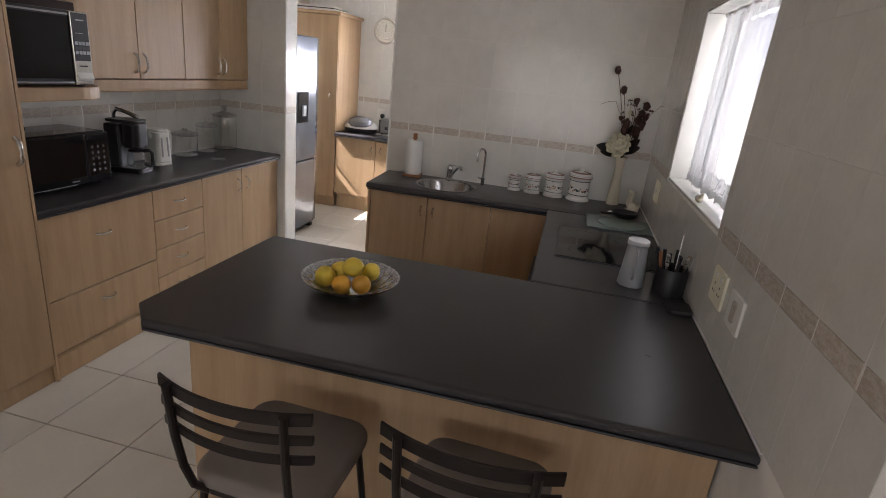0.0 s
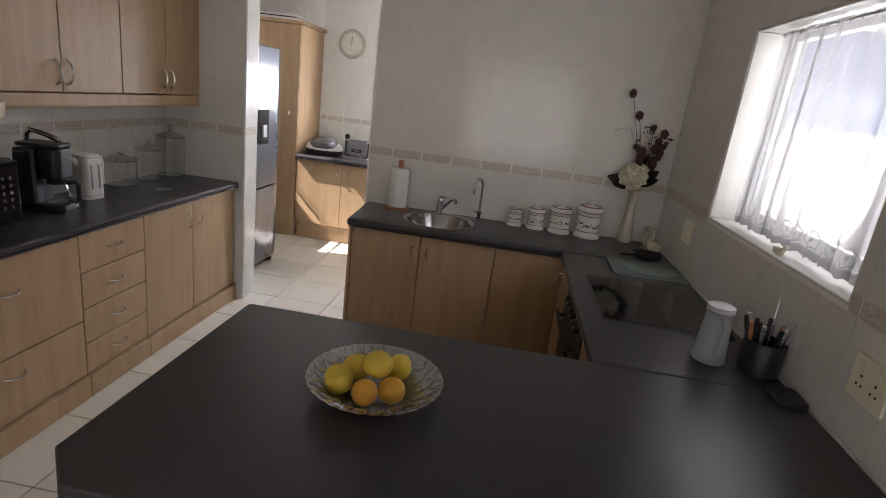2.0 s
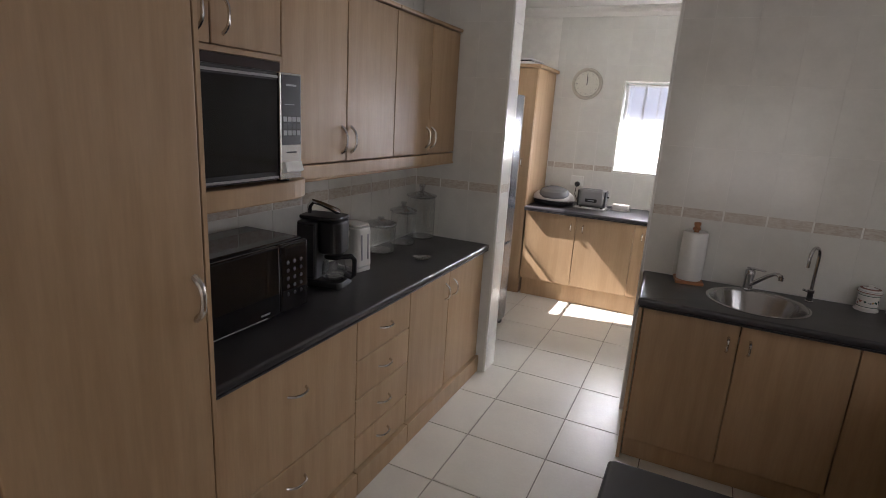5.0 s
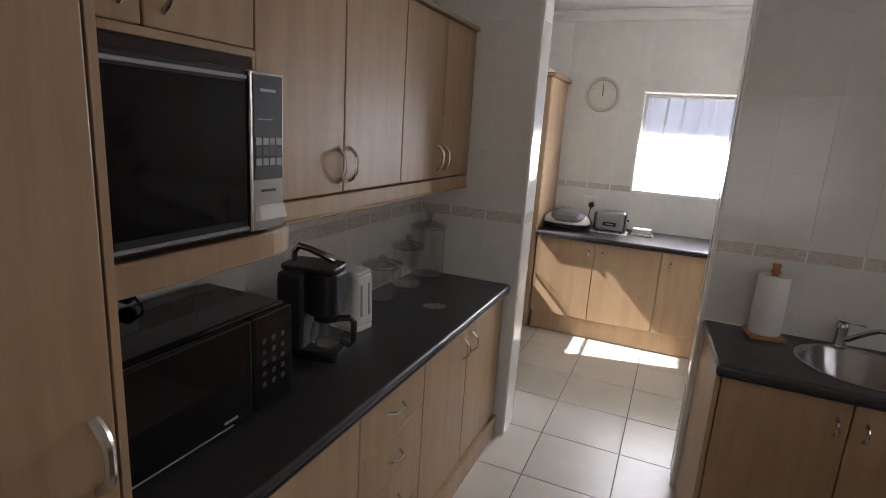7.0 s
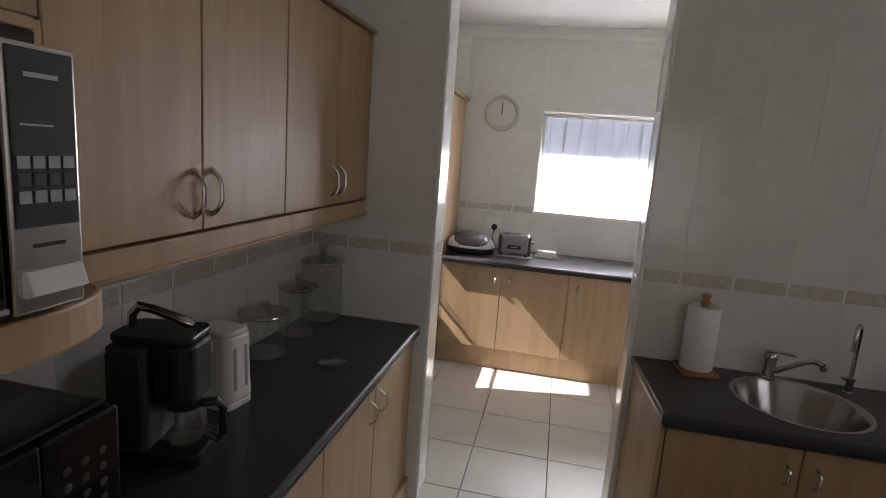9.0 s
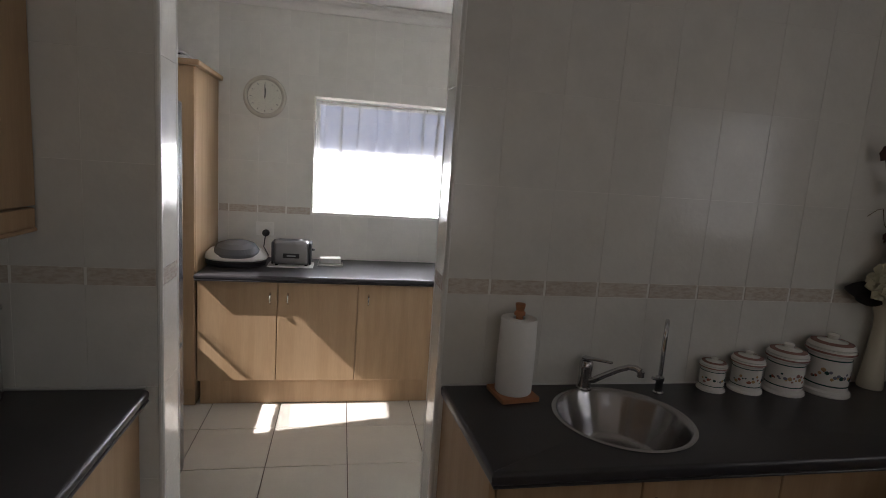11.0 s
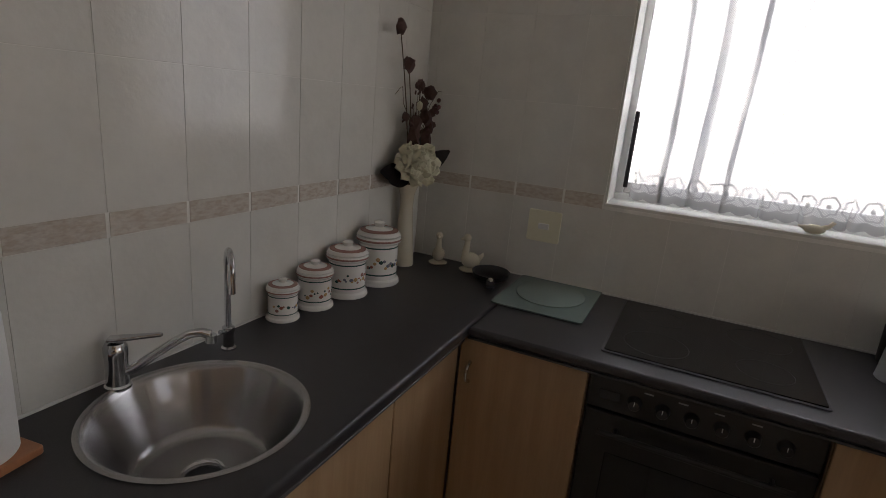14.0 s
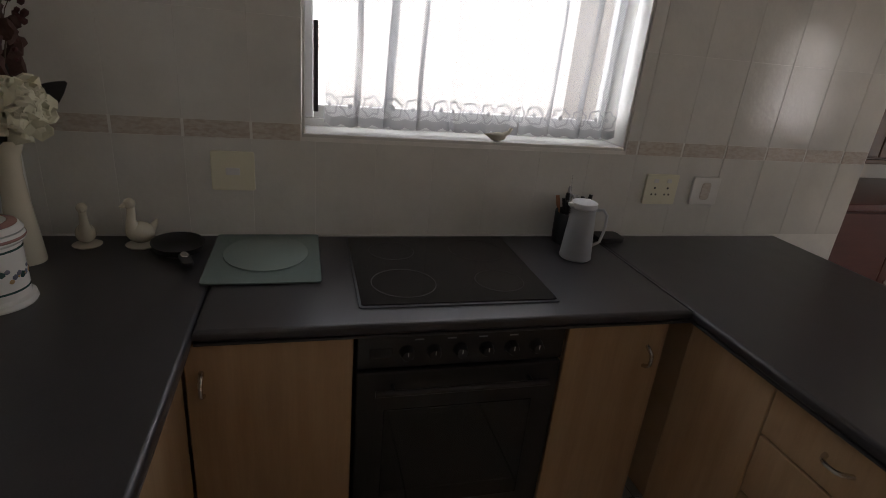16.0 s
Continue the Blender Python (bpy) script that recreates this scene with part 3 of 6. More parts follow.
# peninsula
s = block("peninsula_cabinet", "beech laminate breakfast bar base with drawers", "cabinet", (-0.5, 1.35, 0))
s("stool_side_panel", box(-1.175, XR - 0.01, 1.025, 1.043, 0.002, 0.858, 0.001), WOOD)
s("end_panel", box(-1.175, -1.157, 1.044, 1.695, 0.002, 0.858, 0.001), WOOD)
s("carcass", box(-1.155, XR - 0.012, 1.046, 1.68, 0.12, 0.858), WOOD_EDGE)
s("plinth", box(-1.155, -0.02, 1.048, 1.65, 0.002, 0.118), WOOD)
fronts_y(s, [("door", -0.345, -0.024, 0.125, 0.852, None, 0, True), ("drawer_front", -0.75, -0.348, 0.70, 0.852, -0.549, 0.78, False), ("drawer_front", -0.75, -0.348, 0.51, 0.697, -0.549, 0.60, False), ("drawer_front", -0.75, -0.348, 0.32, 0.507, -0.549, 0.41, False), ("drawer_front", -0.75, -0.348, 0.125, 0.317, -0.549, 0.22, False), ("door", -1.155, -0.753, 0.125, 0.852, -0.80, 0.735, True)], 1.682, 1)

# silicone beads where the worktops meet the tiles
for a, b in (((-1.366, YB - 0.002), (XR - 0.002, YB - 0.002)), ((XR - 0.002, 0.825), (XR - 0.002, YB - 0.002)), ((XL + 0.002, 1.474), (XL + 0.002, YB - 0.002)), ((XL + 0.002, YB - 0.002), (-2.33, YB - 0.002))):
    setting("silicone_bead", tube([(*a, W + 0.001), (*b, W + 0.001)], 0.0045, 6), SILICONE, "white silicone bead between worktop and tiles", "trim")

# west wall units


def tall_cupboard():
    s = block("pantry_cupboard", "tall beech laminate pantry cupboard beside the worktop", "cupboard", (-2.6, 1.0, 0))
    s("carcass", box(XL + 0.002, -2.337, 0.42, 1.469, 0.10, 2.33), WOOD_EDGE)
    s("side_panel", box(XL + 0.002, -2.315, 1.455, 1.4695, 0.002, 2.34, 0.001), WOOD)
    s("plinth", box(XL + 0.05, -2.333, 0.42, 1.453, 0.002, 0.098, 0.002), WOOD)
    s("top_moulding", box(XL + 0.002, -2.285, 0.40, 1.47, 2.342, 2.38, 0.008, 2), WOOD)
    for a, b, hy in ((0.94, 1.453, 1.418), (0.42, 0.937, 0.455)):
        d = s("door", box(-2.335, -2.315, a + 0.002, b - 0.002, 0.105, 2.335, 0.004, 2), WOOD)
        h = handle(s.thing, Vector((-2.315, hy, 1.19)) + s.shift, (1, 0, 0), True, 0.12)
        h.parent = d


tall_cupboard()


def wall_unit(y0, y1, doors, z0, label):
    s = block("wall_cabinet", label, "cabinet", (-2.75, (y0 + y1) / 2, z0), "wall cabinets over the worktop")
    s("carcass", box(XL + 0.002, -2.637, y0 + 0.001, y1 - 0.001, z0, 2.185), WOOD_EDGE)
    s("top_moulding", box(XL + 0.002, -2.597, y0 + 0.001, y1 - 0.001, 2.187, 2.205, 0.004, 2), WOOD_EDGE)
    for a, b, hy in doors:
        d = s("door", box(-2.635, -2.615, a + 0.0013, b - 0.0013, z0 + 0.002, 2.183, 0.004, 2), WOOD)
        h = handle(s.thing, Vector((-2.615, hy, z0 + 0.095)) + s.shift, (1, 0, 0), True, 0.115)
        h.parent = d
    return s


wall_unit(1.471, 2.088, [(1.471, 1.77, 1.72), (1.772, 2.088, 1.822)], 1.872, "beech laminate wall cabinet above the microwave niche")
s1 = wall_unit(2.09, 2.912, [(2.09, 2.50, 2.466), (2.502, 2.912, 2.536)], 1.468, "beech laminate wall cabinet with two doors")
s2 = wall_unit(2.914, 3.664, [(2.914, 3.30, 3.268), (3.302, 3.664, 3.337)], 1.468, "beech laminate wall cabinet with two doors")


def pelmet():
    """The light rail under the wall units, which bows out under the microwave shelf."""
    bm = slab_outline([(-2.70, 2.092), (-2.70, 3.655), (-2.622, 3.655), (-2.608, 3.64), (-2.608, 2.092)], 1.396, 1.465, 0.004, 2)
    rail = tagged(part("light_rail", bm, WOOD), "beech light rail under the wall cabinets", "moulding")
    part("bead", tube([(-2.6065, 2.10, 1.4035), (-2.6065, 3.635, 1.4035)], 0.0065, 10), WOOD, rail, "rounded beech bead along the rail")
    return rail


pelmet()
s = block("microwave_shelf", "beech laminate open shelf niche holding a microwave", "shelf", (-2.65, 1.77, 1.38), "")
s("shelf", slab_outline([(XL + 0.002, 1.472)] + [(-2.425, 1.472)] + [(-2.425 - 0.08 * (1 - math.cos(radians(a))), 1.90 + 0.16 * math.sin(radians(a))) for a in (0, 15, 30, 45, 60, 75, 90)] + [(-2.60, 2.088), (XL + 0.002, 2.088)], 1.380, 1.446, 0.006, 2), WOOD)
s("side_panel", box(XL + 0.002, -2.612, 2.07, 2.088, 1.448, 1.87, 0.001), WOOD)
s("back_panel", box(XL + 0.002, XL + 0.01, 1.472, 2.068, 1.448, 1.87), WOOD_EDGE)
# added dark panel: stands in for the shade in the gap over the microwave
s("infill_panel", box(-2.622, -2.604, 1.473, 2.068, 1.8075, 1.848), GAP_SHADE, "dark brown infill above the microwave")
s("header_rail", box(-2.634, -2.600, 1.473, 2.068, 1.850, 1.870, 0.002), WOOD)

# scullery run
s = block("base_cabinet", "beech laminate scullery cabinet with three doors", "cabinet", (-1.85, 5.8, 0), "scullery cabinets")
s("carcass", box(-2.612, -0.52, 5.441, YF - 0.01, 0.18, 0.858), WOOD_EDGE)
s("plinth", box(-2.605, -0.52, 5.475, 5.95, 0.002, 0.178, 0.002), WOOD)
fronts_y(s, [("door", -2.612, -2.122, 0.182, 0.852, -2.165, 0.745, True), ("door", -2.12, -1.608, 0.182, 0.852, -2.055, 0.745, True), ("door", -1.606, -1.08, 0.182, 0.852, -1.535, 0.745, True), ("door", -1.078, -0.55, 0.182, 0.852, -0.6, 0.745, True)], 5.42, -1)
worktop("scullery_worktop", [(-2.618, 5.372), (XR - 0.002, 5.372), (XR - 0.002, YF - 0.002), (-2.618, YF - 0.002)], "charcoal laminate scullery worktop under the window")
s = block("scullery_cupboard", "tall beech laminate broom cupboard beside the fridge", "cupboard", (-2.92, 5.77, 0))
s("carcass", box(-3.22, -2.622, 5.436, YF - 0.002, 0.12, 2.15), WOOD)
s("plinth", box(-3.22, -2.63, 5.455, 5.95, 0.002, 0.118), WOOD)
s("top_moulding", box(-3.24, -2.59, 5.393, YF - 0.002, 2.152, 2.185, 0.008, 2), WOOD)
fronts_y(s, [("door", -3.22, -2.622, 0.125, 2.148, -2.70, 1.30, True)], 5.416, -1)


def fridge():
    s = block("fridge_freezer", "silver grey steel fridge freezer with a water dispenser", "fridge", (-2.85, 4.28, 0))
    s("body", box(-3.22, -2.545, 3.90, 4.68, 0.03, 1.86, 0.006, 2), DARK_GREY)
    up = s("upper_door", slab_outline([(-2.543, 3.902), (-2.543, 4.678), (-2.49, 4.678), (-2.472, 4.60), (-2.465, 4.29), (-2.472, 3.98), (-2.49, 3.902)], 0.735, 1.875, 0.008, 2), FRIDGE_STEEL)
    s("lower_door", slab_outline([(-2.543, 3.902), (-2.543, 4.678), (-2.49, 4.678), (-2.472, 4.60), (-2.465, 4.29), (-2.472, 3.98), (-2.49, 3.902)], 0.06, 0.722, 0.008, 2), FRIDGE_STEEL)
    d = s("dispenser", box(-2.47, -2.455, 4.22, 4.42, 1.10, 1.38, 0.006, 2), BLACK_GLOSS, "black water dispenser panel", up)
    s("dispenser_lever", box(-2.456, -2.440, 4.29, 4.35, 1.16, 1.26, 0.004, 2), GREY, "", up)
    s("foot", box(-2.56, -2.50, 3.95, 4.0, 0.0, 0.032), BLACK)
    s("foot", box(-2.56, -2.50, 4.58, 4.63, 0.0, 0.032), BLACK)


fridge()

# ---- windows ----


def window_x(name, x_in, x_out, hole, label):
    """An aluminium window in a wall of constant x, with a mullion and panes."""
    y0, y1, z0, z1 = hole
    w = thing(name, label, "window", (x_out, (y0 + y1) / 2, z0), kind="structure")
    m = Matrix.Translation(-Vector((x_out, (y0 + y1) / 2, z0)))

    def sub(n, bm, mat, lab=""):
        return part(n, moved(bm, m), mat, w, lab)

    f = 0.04
    bm = box(x_out - 0.06, x_out - 0.02, y0 + 0.001, y1 - 0.001, z0 + 0.001, z0 + f, 0.003)
    bm = box(x_out - 0.06, x_out - 0.02, y0 + 0.001, y1 - 0.001, z1 - f, z1 - 0.001, 0.003, bm=bm)
    bm = box(x_out - 0.06, x_out - 0.02, y0 + 0.001, y0 + f, z0 + f, z1 - f, 0.003, bm=bm)
    bm = box(x_out - 0.06, x_out - 0.02, y1 - f, y1 - 0.001, z0 + f, z1 - f, 0.003, bm=bm)
    sub("window_frame", bm, ALUMINIUM)
    return w, sub


w, sub = window_x("window_1", XR, XR + 0.23, WIN, "white framed kitchen window behind a net curtain")
sub("bottom_rail", box(XR + 0.172, XR + 0.208, 1.694, 2.820, 1.287, 1.332, 0.003), ALUMINIUM)
p = sub("pane", box(XR + 0.188, XR + 0.192, 1.694, 2.820, 1.333, 2.10), THIN)
p.visible_shadow = False
sub("reveal", box(XR + 0.004, XR + 0.168, WIN[0] + 0.0015, WIN[1] - 0.0015, WIN[2] - 0.004, WIN[2] + 0.012, 0.003), TILE, "cream tiled window sill")
for y in (WIN[0], WIN[1] - 0.012):
    sub("reveal", box(XR + 0.004, XR + 0.168, y + 0.001, y + 0.011, WIN[2] + 0.013, WIN[3] - 0.013, 0.002), TILE)
sub("reveal", box(XR + 0.004, XR + 0.168, WIN[0] + 0.0015, WIN[1] - 0.0015, WIN[3] - 0.012, WIN[3] - 0.001, 0.002), TILE)
sub("stay_bar", box(XR + 0.150, XR + 0.162, 2.805, 2.822, 1.31, 1.61, 0.003), BLACK, "black window stay")

# the back door: its lower leaf is shut, a net hangs over the upper part
bd = block("door_1", "half open white stable door with a net over its upper part", "door", (XFL - 0.1, 5.16, 0))
bd.thing["kind"] = "structure"
bd("lower_leaf", box(XFL - 0.12, XFL - 0.08, 4.792, 5.270, 0.005, 1.215, 0.003), ALUMINIUM)


def window_y(name, y_out, hole, label, mullions, side):
    x0, x1, z0, z1 = hole
    w = thing(name, label, "window", ((x0 + x1) / 2, y_out, z0), kind="structure")
    m = Matrix.Translation(-Vector(((x0 + x1) / 2, y_out, z0)))

    def sub(n, bm, mat, lab=""):
        return part(n, moved(bm, m), mat, w, lab)

    f, ya, yb = 0.04, y_out - 0.02, y_out + 0.02
    bm = box(x0 + 0.001, x1 - 0.001, ya, yb, z0 + 0.001, z0 + f, 0.003)
    bm = box(x0 + 0.001, x1 - 0.001, ya, yb, z1 - f, z1 - 0.001, 0.003, bm=bm)
    bm = box(x0 + 0.001, x0 + f, ya, yb, z0 + f, z1 - f, 0.003, bm=bm)
    bm = box(x1 - f, x1 - 0.001, ya, yb, z0 + f, z1 - f, 0.003, bm=bm)
    sub("window_frame", bm, ALUMINIUM)
    edges = [x0 + f] + list(mullions) + [x1 - f]
    for x in mullions:
        sub("mullion", box(x - 0.015, x + 0.015, ya, yb, z0 + f, z1 - f, 0.002), ALUMINIUM)
    for a, b in zip(edges, edges[1:]):
        p = sub("pane", box(a + 0.016, b - 0.016, y_out - 0.002, y_out + 0.002, z0 + f, z1 - f), THIN)
        p.visible_shadow = False
    return sub


sub = window_y("window_2", YF + 0.19, FWIN, "white framed scullery window behind a net curtain", [], 1)
sub("sill", box(FWIN[0] + 0.0015, FWIN[1] - 0.0015, YF + 0.004, YF + 0.168, FWIN[2] - 0.002, FWIN[2] + 0.012, 0.003), TILE)
for x in (FWIN[0], FWIN[1] - 0.012):
    sub("reveal", box(x + 0.001, x + 0.011, YF + 0.004, YF + 0.168, FWIN[2] + 0.013, FWIN[3] - 0.002, 0.002), TILE)
window_y("window_3", YL - 0.1, LWIN, "wide white framed living room window", [-0.8, 0.0], -1)


def net_curtain(name, label, a, b, z0, z1, depth, seed, cloth_mat=NET, scallop=0.062, gathered=True):
    """A gathered net hung between a and b (both x, y), with soft folds and a scalloped hem."""
    rng = random.Random(seed)
    a, b = Vector((*a, 0)), Vector((*b, 0))
    along = (b - a)
    length = along.length
    along.normalize()
    n = Vector((-along.y, along.x, 0))
    nu, nv = 260, 26
    phases = [(rng.uniform(0, 6.3), f, w) for f, w in ((length / 0.105, 1.0), (length / 0.064, 0.45), (length / 0.21, 0.6))]

    def fold(u, v):
        h = sum(w * math.sin(2 * math.pi * f * u + p + 0.5 * math.sin(3 * u + p)) for p, f, w in phases)
        return depth * h * (0.45 + 0.55 * (1 - v)) / 2

    pleat, lean = rng.uniform(0, 6.3), rng.uniform(0, 6.3)

    def reach(u):
        """How far along the rail the cloth lies: at each pleat it doubles back over itself."""
        depth_here = 0.026 + 0.012 * math.sin(4.1 * u * length / 0.5 + lean)
        fade = min(1.0, 12 * u, 12 * (1 - u))
        return u * length + (depth_here * fade * math.sin(2 * math.pi * u * length / 0.122 + pleat + 0.8 * math.sin(7 * u * length + lean)) if gathered else 0.0)

    bm = bmesh.new()
    grid = []
    cloth, total, last = [], 0.0, None
    for i in range(nu + 1):
        u = i / nu
        p = along * reach(u) + n * fold(u, 0.0)
        total += (p - last).length if last is not None else 0
        last = p
        cloth.append(total)
    layer = bm.verts.layers.float_vector.new("cloth")
    for i in range(nu + 1):
        u = i / nu
        col = []
        for j in range(nv + 1):
            v = j / nv
            drop = 0.012 * abs(math.sin(math.pi * cloth[i] / scallop)) * (1 - v) ** 8
            vert = bm.verts.new(a + along * (reach(u) + 0.006 * math.sin(9 * u * length + 5 * v)) + n * fold(u, v) + Vector((0, 0, z0 - drop + 0.013 + v * (z1 - z0 - 0.013))))
            vert[layer] = (cloth[i], v * (z1 - z0), 0)
            col.append(vert)
        grid.append(col)
    for i in range(nu):
        for j in range(nv):
            bm.faces.new((grid[i][j], grid[i + 1][j], grid[i + 1][j + 1], grid[i][j + 1]))
    at = (a + b) / 2
    t = thing(name, label, "curtain", (at.x, at.y, z0))
    m = Matrix.Translation((-at.x, -at.y, -z0))
    part("net", moved(bm, m), cloth_mat, t)
    rod = tube([a + Vector((0, 0, z1 - 0.012)) - along * 0.0, b + Vector((0, 0, z1 - 0.012))], 0.005, 8)
    part("rod", moved(rod, m), SATIN, t, "thin metal curtain wire")
    k = int(length / 0.07)
    for i in range(k + 1):
        p = a + along * (length * (i + 0.5) / (k + 1)) + Vector((0, 0, z1 - 0.012)) - at - Vector((0, 0, z0))
        ring = tube([p + n * (0.010 * math.cos(x)) + Vector((0, 0, 0.010 * math.sin(x))) for x in [2 * math.pi * q / 10 for q in range(11)]], 0.0022, 6)
        part("curtain_ring", ring, SATIN, t)
    return t


net_curtain("net_curtain", "white net curtain with a scalloped lace hem", (XR + 0.085, 1.672), (XR + 0.085, 2.79), 1.272, 2.125, 0.024, 4)
net_curtain("net_curtain", "white net curtain over the scullery window", (FWIN[0] + 0.02, YF + 0.10), (FWIN[1] - 0.02, YF + 0.10), 1.262, 2.095, 0.036, 9)

net_curtain("net_curtain", "white net over the upper half of the back door", (XFL - 0.06, 4.795), (XFL - 0.06, 5.267), 1.275, 2.175, 0.006, 3, SHEER, gathered=False)

# house next door, seen as a pale shape through the nets
nb = block("neighbour_house", "plastered house next door with a brown tiled roof", "house", (7.6, 0.8, -0.13))
nb("wall", box(5.6, 9.5, -7, 9, -0.13, 5.2), PLASTER)
nb("roof", moved(box(-2.6, 2.6, -8.4, 8.4, -0.06, 0.06), Matrix.Translation((7.6, 1.0, 5.72)) @ Matrix.Rotation(radians(-10), 4, "Y")), ROOF)

gw = block("boundary_wall", "bright white boundary wall behind the scullery", "wall", (-1.5, 10.0, -0.13))
gw("wall", moved(box(-7, 7, -0.1, 0.1, -0.13, 1.80), Matrix.Translation((-1.5, 10.0, 0)) @ Matrix.Rotation(radians(-32), 4, "Z")), WHITE)
gb = block("garage", "blue grey garage in the shade beyond the wall", "garage", (-1, 18, -0.13))
gb("wall", box(-14, 12, 17, 22, -0.13, 5.0), BLUE_GREY)
gb("roof", box(-14.4, 12.4, 16.6, 22.4, 5.002, 5.2), ROOF)

# ---- tiles ----
TILE_MESHES = {}


def tile_mesh(w, h, mat, depth=T, bevel=0.0004):
    key = (round(w, 3), round(h, 3), mat.name)
    if key not in TILE_MESHES:
        TILE_MESHES[key] = mesh_of(box(-w / 2, w / 2, -h / 2, h / 2, 0, depth, bevel), "tile", mat, False)
    return TILE_MESHES[key]


def tile_wall(parent, origin, u_way, n_way, u0, u1, u_joint, holes=(), rows=None, gap=0.0013, pitch=0.203):
    """Tiles on a wall: rows from the floor, with the border at dado height. origin lies on the wall's backing."""
    rows = rows or [(0.0, 0.265, TILE), (0.265, 0.585, TILE), (0.585, 0.905, TILE), (0.905, 1.233, TILE), (1.233, 1.288, DADO), (1.288, 1.61, TILE), (1.61, 1.93, TILE), (1.93, 2.25, TILE), (2.25, 2.57, TILE), (2.57, TOP, TILE)]
    u, n = Vector(u_way), Vector(n_way)
    frame3 = Matrix((u, Vector((0, 0, 1)), n)).transposed().to_4x4()
    k0 = math.floor((u0 - u_joint) / pitch)
    k1 = math.ceil((u1 - u_joint) / pitch)
    for k in range(k0, k1):
        for z0, z1, mat in rows:
            a, b = max(u0, u_joint + k * pitch), min(u1, u_joint + (k + 1) * pitch)
            if b - a < 0.012:
                continue
            for p, q, r, s in rects_minus(a, b, z0, z1, holes):
                if q - p < 0.012 or s - r < 0.012:
                    continue
                ob = new("tile", tile_mesh(q - p - (0.009 if mat is DADO else gap), s - r - gap, mat))
                ob.parent = parent
                tilt = Matrix.Rotation(random.uniform(-0.0013, 0.0013), 4, "X") @ Matrix.Rotation(random.uniform(-0.0013, 0.0013), 4, "Y")
                ob.matrix_basis = Matrix.Translation(Vector(origin) + u * ((p + q) / 2) + Vector((0, 0, (r + s) / 2))) @ frame3 @ tilt


def upper(z):
    return [(max(a, z), b, m) for a, b, m in [(0.905, 1.233, TILE), (1.233, 1.288, DADO), (1.288, 1.61, TILE), (1.61, 1.93, TILE), (1.93, 2.25, TILE), (2.25, 2.57, TILE), (2.57, TOP, TILE)]]


tile_wall(wall_back, (0, YB + T, 0), (1, 0, 0), (0, -1, 0), JR + 0.012, XR, -1.22, rows=upper(0.905))
tile_wall(wall_right, (XR + T, 0, 0), (0, -1, 0), (-1, 0, 0), -YB, -Y0, -0.99, holes=[(-WIN[1], -WIN[0], 1.2335, WIN[3])], rows=upper(0.905))
tile_wall(wall_stub, (0, YB + T, 0), (1, 0, 0), (0, -1, 0), XL, JL - 0.012, JL - 0.012)
tile_wall(wall_left, (XL - T, 0, 0), (0, 1, 0), (1, 0, 0), 1.472, YB, 1.50, rows=upper(0.905))
tile_wall(wall_far, (0, YF + T, 0), (1, 0, 0), (0, -1, 0), -2.62, XR, -2.345, holes=[FWIN], rows=upper(0.905))
tile_wall(wall_back, (JR + T, 0, 0), (0, -1, 0), (-1, 0, 0), -YD + 0.01, -YB - 0.012, -YD + 0.01)
tile_wall(wall_stub, (JL - T, 0, 0), (0, 1, 0), (1, 0, 0), YB + 0.012, YD - 0.01, YB + 0.012)
# rounded white corner trims of the opening
for name, x, s in (("corner_trim", JR, 1), ("corner_trim", JL, -1)):
    for y in (YB, YD):
        bm = tube([(x + s * 0.008, y + (0.008 if y == YB else -0.008), 0.0), (x + s * 0.008, y + (0.008 if y == YB else -0.008), TOP - 0.002)], 0.0105, 12)
        setting(name, bm, WHITE, "rounded white tile trim on the wall corner", "trim")

# floor tiles
FT, FX, FY = 0.438, -2.088, 3.812
for i in range(-4, 8):
    for j in range(-13, 6):
        x, y = FX + i * FT, FY + j * FT
        if x > (1.3 if y < Y0 else XR) or y > YF or x + FT < XW or y + FT < YL:
            continue
        ob = new("tile", tile_mesh(FT - 0.005, FT - 0.005, FLOOR_TILE, 0.0065, 0.0015))
        ob.parent = floor
        ob.matrix_basis = Matrix.Translation((x + FT / 2, y + FT / 2, -0.0065)) @ Matrix.Rotation(math.pi / 2 * random.randrange(4), 4, "Z")

# ---- sink and taps ----


def sink():
    t = thing("round_sink", "round stainless steel sink bowl set in the worktop", "sink", (-0.815, 3.405, W))
    prof = [(0.225, 0.0), (0.2275, 0.003), (0.222, 0.0055), (0.215, 0.0045), (0.209, 0.0), (0.203, -0.012), (0.186, -0.052), (0.168, -0.096), (0.153, -0.132), (0.148, -0.143), (0.138, -0.1495), (0.120, -0.152), (0.045, -0.155)]
    part("bowl", lathe(prof, 72), SPUN, t)
    part("waste", lathe([(0.046, -0.1545), (0.045, -0.151), (0.040, -0.152), (0.036, -0.156), (0.034, -0.166)], 32), CHROME, t, "chrome sink waste")
    part("strainer", lathe([(0.0345, -0.165), (0.012, -0.166), (0.010, -0.160), (0.0, -0.159)], 28), DARK_GREY, t, "dark strainer basket in the waste")


sink()


